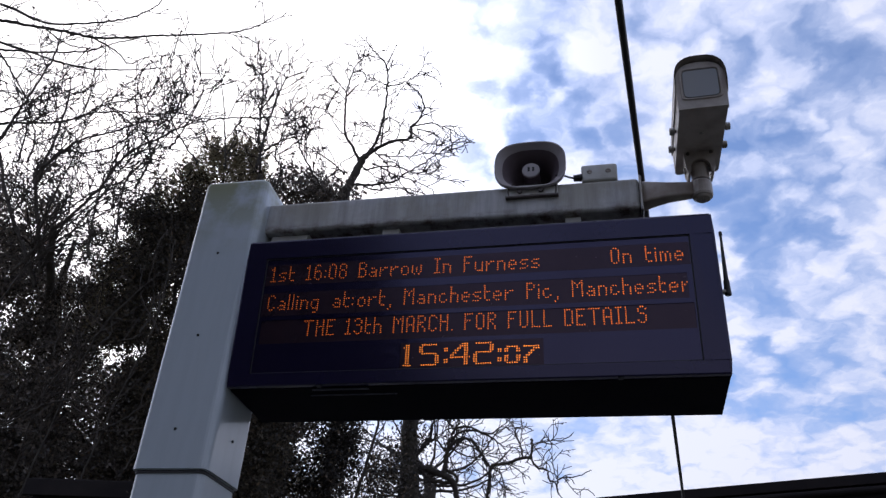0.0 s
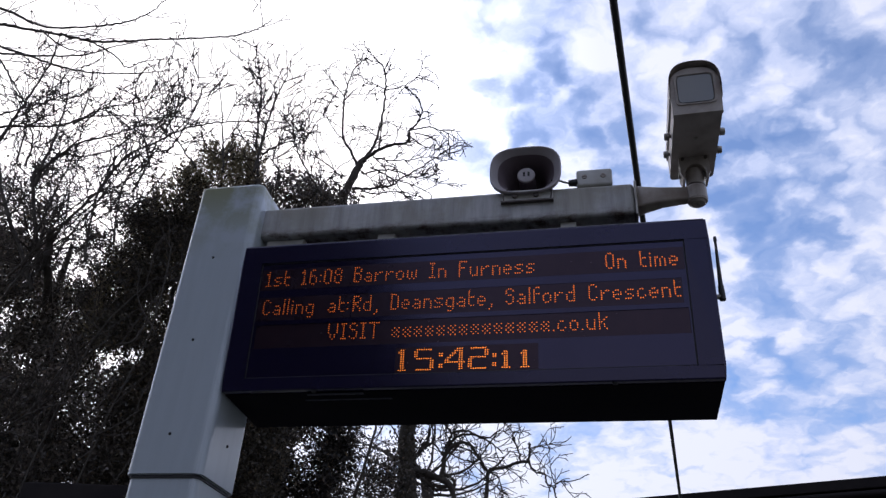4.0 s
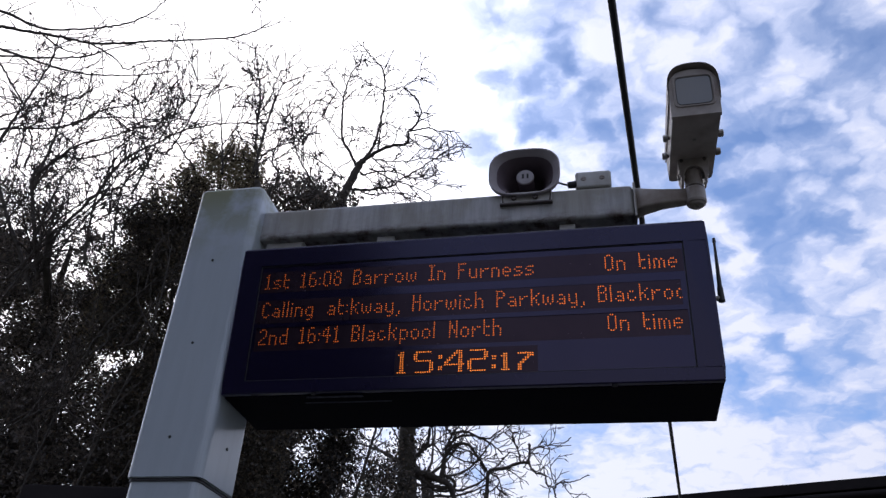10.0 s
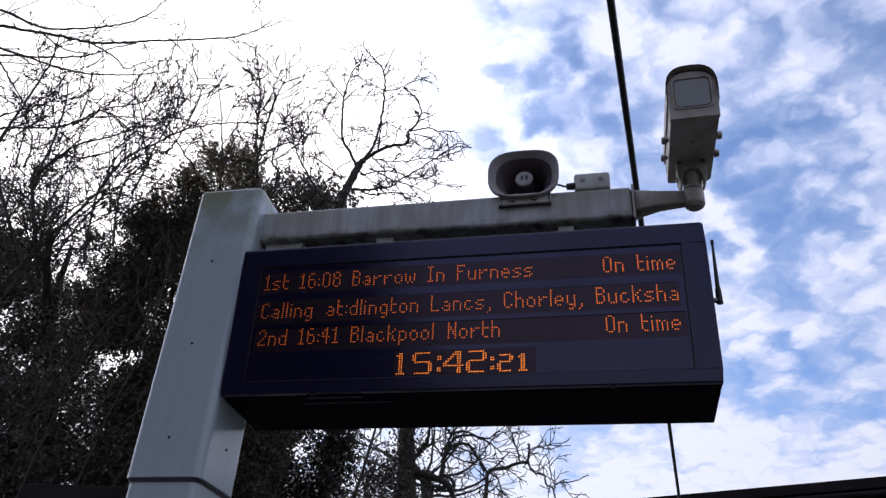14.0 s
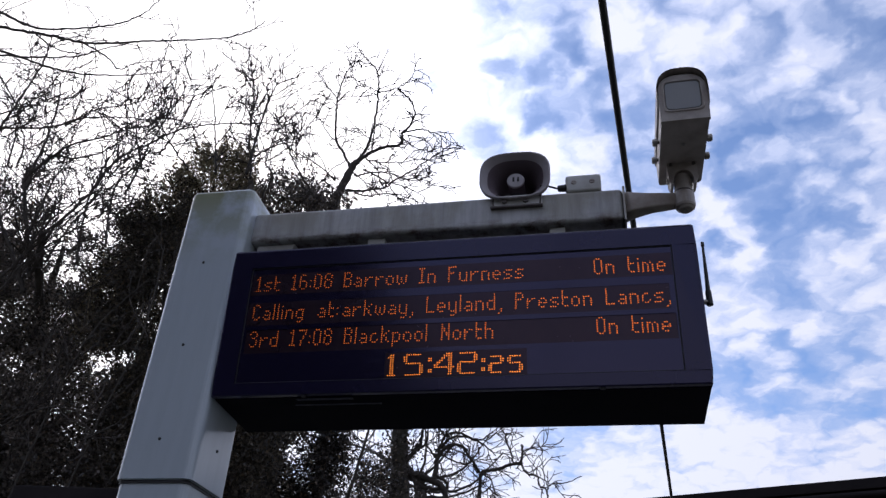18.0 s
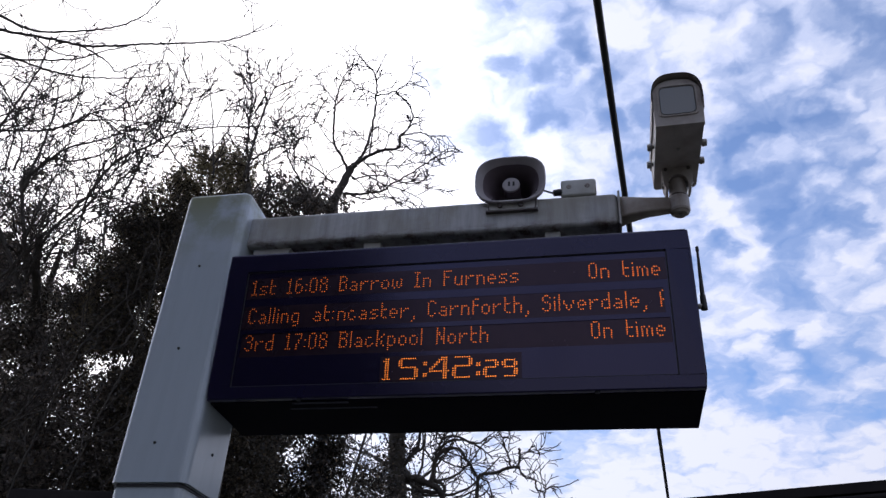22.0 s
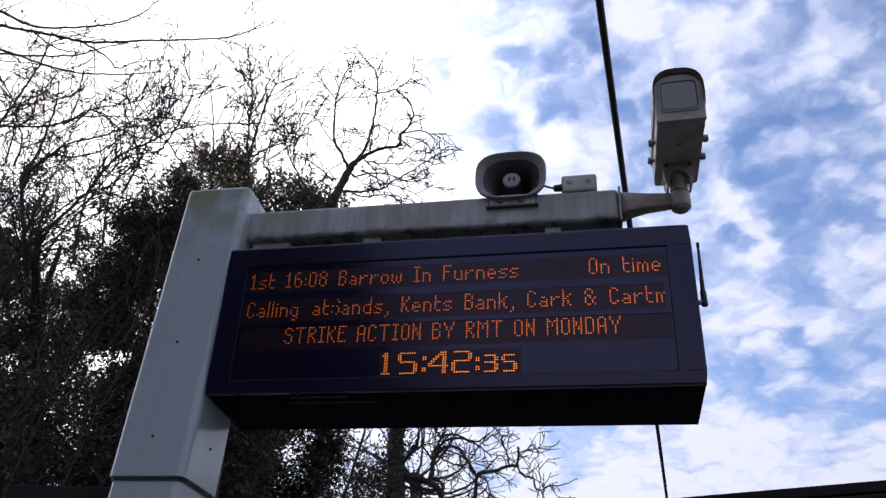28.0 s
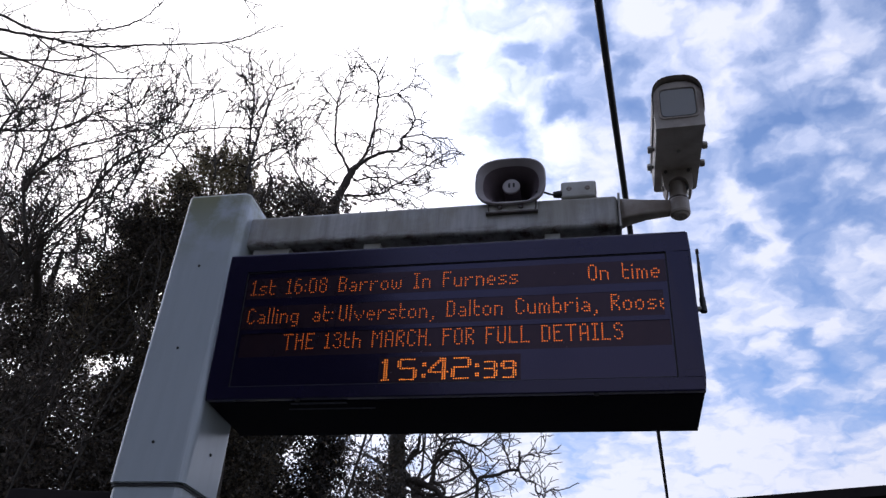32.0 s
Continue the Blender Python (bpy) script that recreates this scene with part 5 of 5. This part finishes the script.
grow(0.026, 0.006, (-4.35, 7.60, 9.72), (-4.41, 7.60, 10.09), (-4.42, 7.60, 10.66), (-4.32, 7.60, 11.55), (-4.25, 7.60, 11.91))
grow(0.016, 0.005, (-4.39, 7.60, 10.09), (-4.27, 7.66, 10.36), (-4.12, 7.72, 10.51))
grow(0.014, 0.005, (-4.32, 7.60, 11.54), (-4.51, 7.53, 11.93))
grow(0.016, 0.005, (-4.52, 7.60, 10.38), (-4.61, 7.64, 11.07), (-4.69, 7.69, 11.79), (-4.87, 7.73, 12.29))
grow(0.024, 0.006, (-3.15, 7.60, 9.22), (-3.25, 7.58, 9.39), (-3.63, 7.57, 9.99), (-3.83, 7.55, 10.51), (-4.14, 7.54, 10.99))
grow(0.016, 0.005, (-2.85, 7.60, 9.54), (-3.14, 7.59, 9.87), (-3.68, 7.58, 10.24), (-3.90, 7.58, 10.44))
grow(0.016, 0.005, (-3.94, 7.60, 9.77), (-4.21, 7.63, 10.10), (-4.05, 7.67, 10.87), (-3.76, 7.70, 11.22))
# overhanging bare branches, top left
t, grow = tree("bare_tree", "bare tree with drooping branches reaching over", (-13.2, 6.6, G), (0.2, 0.09, [(-13.2, 6.6, G), (-13.0, 6.6, 6.0), (-12.4, 6.8, 12.0), (-12.0, 6.9, 14.6)]), [], 53, 3, (1.7, 3.0, 4), 0.0, (0.6, 0.25, 0.13), 0.5)
for at_z, end in ((14.3, (-11.30, 7.0, 14.57)), (13.6, (-11.05, 7.0, 13.96)), (12.8, (-10.61, 7.0, 12.94)), (13.0, (-10.76, 7.0, 13.31))):
    grow(0.040, 0.031, (-12.3, 6.9, at_z - 0.4), (-11.8, 6.95, at_z), end)
grow(0.036, 0.008, (-11.30, 7.00, 14.57), (-10.42, 7.00, 14.13), (-9.43, 7.00, 13.46), (-8.46, 7.00, 13.31), (-7.55, 7.00, 13.28), (-7.04, 7.01, 13.51), (-6.78, 7.01, 13.96))
grow(0.040, 0.008, (-11.05, 7.00, 13.96), (-10.27, 7.03, 13.69), (-9.03, 7.06, 13.29), (-8.19, 7.09, 12.97), (-7.35, 7.12, 12.90), (-6.64, 7.15, 12.89), (-5.37, 7.18, 12.74), (-4.82, 7.21, 12.88), (-4.57, 7.24, 13.18))
grow(0.030, 0.008, (-10.61, 7.00, 12.94), (-9.85, 6.96, 12.76), (-9.10, 6.93, 12.55), (-7.97, 6.89, 12.37), (-7.62, 6.86, 12.46), (-6.96, 6.82, 12.49))
grow(0.032, 0.008, (-10.76, 7.00, 13.31), (-9.99, 7.04, 12.99), (-9.37, 7.08, 12.71), (-8.50, 7.12, 12.30), (-7.68, 7.15, 12.10), (-6.84, 7.19, 12.06), (-6.30, 7.23, 12.10))
grow(0.022, 0.008, (-9.42, 7.00, 13.42), (-8.81, 6.97, 12.85), (-8.33, 6.94, 12.59), (-7.97, 6.92, 12.49))
grow(0.020, 0.007, (-8.10, 7.00, 12.86), (-7.42, 6.99, 12.38), (-7.14, 6.98, 11.98), (-6.87, 6.97, 12.09), (-6.65, 6.96, 12.18))
grow(0.014, 0.006, (-10.72, 7.00, 14.02), (-10.48, 7.05, 14.19), (-10.05, 7.10, 14.48), (-9.87, 7.15, 14.66))
grow(0.014, 0.005, (-9.26, 7.00, 14.61), (-9.01, 6.99, 14.32), (-8.61, 6.97, 13.98), (-8.27, 6.96, 13.87))
grow(0.014, 0.005, (-5.28, 7.00, 13.84), (-4.94, 7.01, 13.66), (-4.59, 7.02, 13.47))
grow(0.011, 0.005, (-7.82, 7.00, 12.74), (-7.43, 6.91, 11.70), (-7.04, 6.81, 10.79))
grow(0.014, 0.005, (-10.16, 7.00, 12.67), (-9.49, 7.03, 12.56), (-8.94, 7.06, 12.47), (-8.34, 7.09, 12.19), (-7.94, 7.12, 12.01))

# evergreen, ivy-hung trees on the bank
IVY_TREES = []
IVY_TREES.append(tree("ivy_tree", "dark evergreen tree smothered in ivy", (-7.6, 8.2, G), (0.20, 0.03, [(-7.6, 8.2, G), (-7.7, 8.2, 4.0), (-8.0, 8.2, 9.0)]), [
    (0.06, 0.02, [(-7.7, 8.2, 5.0), (-6.8, 7.8, 6.4), (-6.2, 7.6, 7.4)]),
    (0.06, 0.02, [(-7.7, 8.2, 5.5), (-8.8, 7.8, 7.4), (-9.4, 7.6, 9.4)]),
    (0.016, 0.008, [(-6.4, 7.0, 4.0), (-6.2, 6.95, 5.4), (-5.9, 6.9, 6.6), (-5.2, 6.9, 7.4)]),
    (0.014, 0.008, [(-7.8, 7.0, 4.4), (-7.2, 6.95, 5.0), (-6.2, 6.9, 5.5), (-5.3, 6.9, 5.3)]),
    (0.016, 0.008, [(-8.2, 7.0, 5.2), (-8.0, 6.95, 6.4), (-7.6, 6.9, 7.6), (-7.0, 6.9, 8.2)]),
    (0.014, 0.008, [(-5.6, 7.0, 4.2), (-5.4, 6.95, 5.2), (-5.0, 6.9, 6.6), (-5.1, 6.9, 8.0)]),
], 61, 3, (1.6, 1.8, 2), 0.4, (1.0, 0.5, 0.25), 0.5,
     clumps=[((-8.6, 8.3, 6.4), (2.0, 0.9, 3.6), 520), ((-9.3, 8.2, 9.4), (1.0, 0.7, 1.6), 120), ((-6.6, 8.2, 5.2), (1.5, 0.9, 2.8), 400), ((-7.4, 8.2, 3.9), (2.2, 0.9, 1.1), 330), ((-6.5, 7.9, 8.3), (1.1, 0.7, 1.3), 85), ((-8.4, 8.2, 4.6), (1.6, 0.9, 1.4), 260), ((-6.67, 8.4, 5.55), (0.6, 0.5, 0.7), 34), ((-8.36, 8.4, 6.72), (0.7, 0.5, 0.9), 45), ((-8.65, 8.4, 8.01), (0.6, 0.5, 0.5), 22), ((-5.2, 8.3, 4.4), (1.6, 0.8, 1.8), 300)], per=118, leaf=0.034))
IVY_TREES.append(tree("ivy_tree", "tall dark ivy-hung tree with a feathery top", (-4.9, 8.0, G), (0.2, 0.03, [(-4.9, 8.0, G), (-4.8, 8.0, 4.0), (-4.7, 8.0, 9.4)]), [
    (0.05, 0.015, [(-4.8, 8.0, 5.0), (-5.4, 7.8, 7.0), (-5.6, 7.7, 9.0)]),
    (0.05, 0.015, [(-4.8, 8.0, 5.5), (-4.2, 7.8, 7.5), (-4.1, 7.7, 9.6)]),
], 67, 2, (2.4, 3.5, 5), 0.6, (0.8, 0.4, 0.3), 0.7,
     clumps=[((-5.89, 8.0, 9.32), (0.75, 0.6, 0.8), 26), ((-6.24, 8.0, 8.65), (0.8, 0.6, 0.8), 36), ((-5.1, 8.0, 8.8), (0.8, 0.7, 1.0), 80), ((-5.5, 8.0, 7.4), (1.3, 0.8, 1.8), 300), ((-4.7, 8.1, 5.3), (1.4, 0.8, 2.3), 480)], per=150, leaf=0.029, leaf_mat=HOLLY,
     plumes=[((-5.2, 8.0, 9.8), (0.7, 0.5, 1.0), 115), ((-4.95, 8.0, 10.2), (0.42, 0.5, 0.55), 45), ((-5.55, 8.0, 10.1), (0.5, 0.5, 0.6), 50),
             ((-5.95, 8.0, 9.45), (0.6, 0.5, 0.8), 70), ((-6.35, 8.0, 8.7), (0.5, 0.5, 0.7), 45), ((-4.75, 8.0, 9.7), (0.3, 0.5, 0.65), 50), ((-6.4, 7.9, 7.6), (0.8, 0.5, 1.0), 110)]))
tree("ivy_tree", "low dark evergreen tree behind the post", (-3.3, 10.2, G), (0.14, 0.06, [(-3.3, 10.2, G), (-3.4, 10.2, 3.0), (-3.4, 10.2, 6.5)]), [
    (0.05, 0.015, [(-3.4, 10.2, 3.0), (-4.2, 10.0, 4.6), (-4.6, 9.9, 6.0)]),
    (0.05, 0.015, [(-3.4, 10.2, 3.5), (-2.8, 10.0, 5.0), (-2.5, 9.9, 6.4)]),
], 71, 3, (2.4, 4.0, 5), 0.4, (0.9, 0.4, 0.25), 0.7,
     clumps=[((-4.6, 9.8, 5.5), (0.66, 0.7, 1.8), 430), ((-3.75, 10.2, 5.9), (0.75, 0.7, 1.1), 170), ((-3.0, 10.3, 5.0), (0.9, 0.7, 1.2), 90)], per=80, leaf=0.034, leaf_mat=SHADED_LEAVES)


# thin climbing stems that cross the gaps in the ivy
rng = np.random.default_rng(83)
for _ in range(12):
    x, z = rng.uniform(-8.9, -4.8), rng.uniform(3.6, 7.4)
    way = np.array((rng.uniform(-0.5, 1.0), 0.0, rng.uniform(0.1, 1.0)))
    p = np.array((x, rng.uniform(6.85, 7.15), z))
    IVY_TREES[0][1](0.013, 0.006, p, p + way * 0.6 + rng.normal(0, 0.08, 3), p + way * 1.2 + rng.normal(0, 0.12, 3), p + way * 1.8 + rng.normal(0, 0.2, 3))


# unseen ivy tree copies behind the viewer, added to darken the board's reflections
for k, (x, y, turn) in enumerate(((-5.0, -4.6, 70), (-4.9, -11.5, 160), (-6.2, -18.5, 250), (-5.6, -26.0, 20), (-5.4, -34.0, 110), (-5.6, -8.2, 200), (-5.4, -14.8, 310), (-5.3, -21.8, 60), (-5.4, -30.0, 140))):
    copy_thing(IVY_TREES[k % 2][0], pose(x, y, G, 0, 0, turn))


# ---- what moves ----
def motions():
    # cloud drifts slowly towards and across the viewer
    walk(CLOUDS, [(0, pose(0, 0, 500)), (16, pose(22.5, -23.5, 500)), (32, pose(45, -47, 500))])
    # the list of stops runs leftwards through its line
    for ob, start in SCROLLED:
        walk(ob, [(t, pose(u, SCROLL_W, -LINE_TOP[1])) for t, u in scroll_rows(start)])
    # messages roll upwards through the third line
    for ob, u, on, off in ROLLED:
        walk(ob, [(t, pose(u, ROLL_W, -LINE_TOP[2] - drop)) for t, drop in roll_rows(on, off)])
    # the clock's seconds: a digit comes forward through the strip when it is lit
    step = 1 / FPS
    for ob, place, d, u in SECONDS:
        rows, last = [], None
        for n in range(33):
            s = 7 + n
            lit = (s // 10 if place == "tens" else s % 10) == d
            w = CLOCK_ON if lit else CLOCK_OFF
            if last is None:
                rows.append((0, w))
            elif w != last:
                rows += [(n - 2 * step, last), (n - step, w)]
            last = w
        rows.append((32, last))
        walk(ob, [(t, pose(u, w, -CLOCK_TOP)) for t, w in rows])


motions()
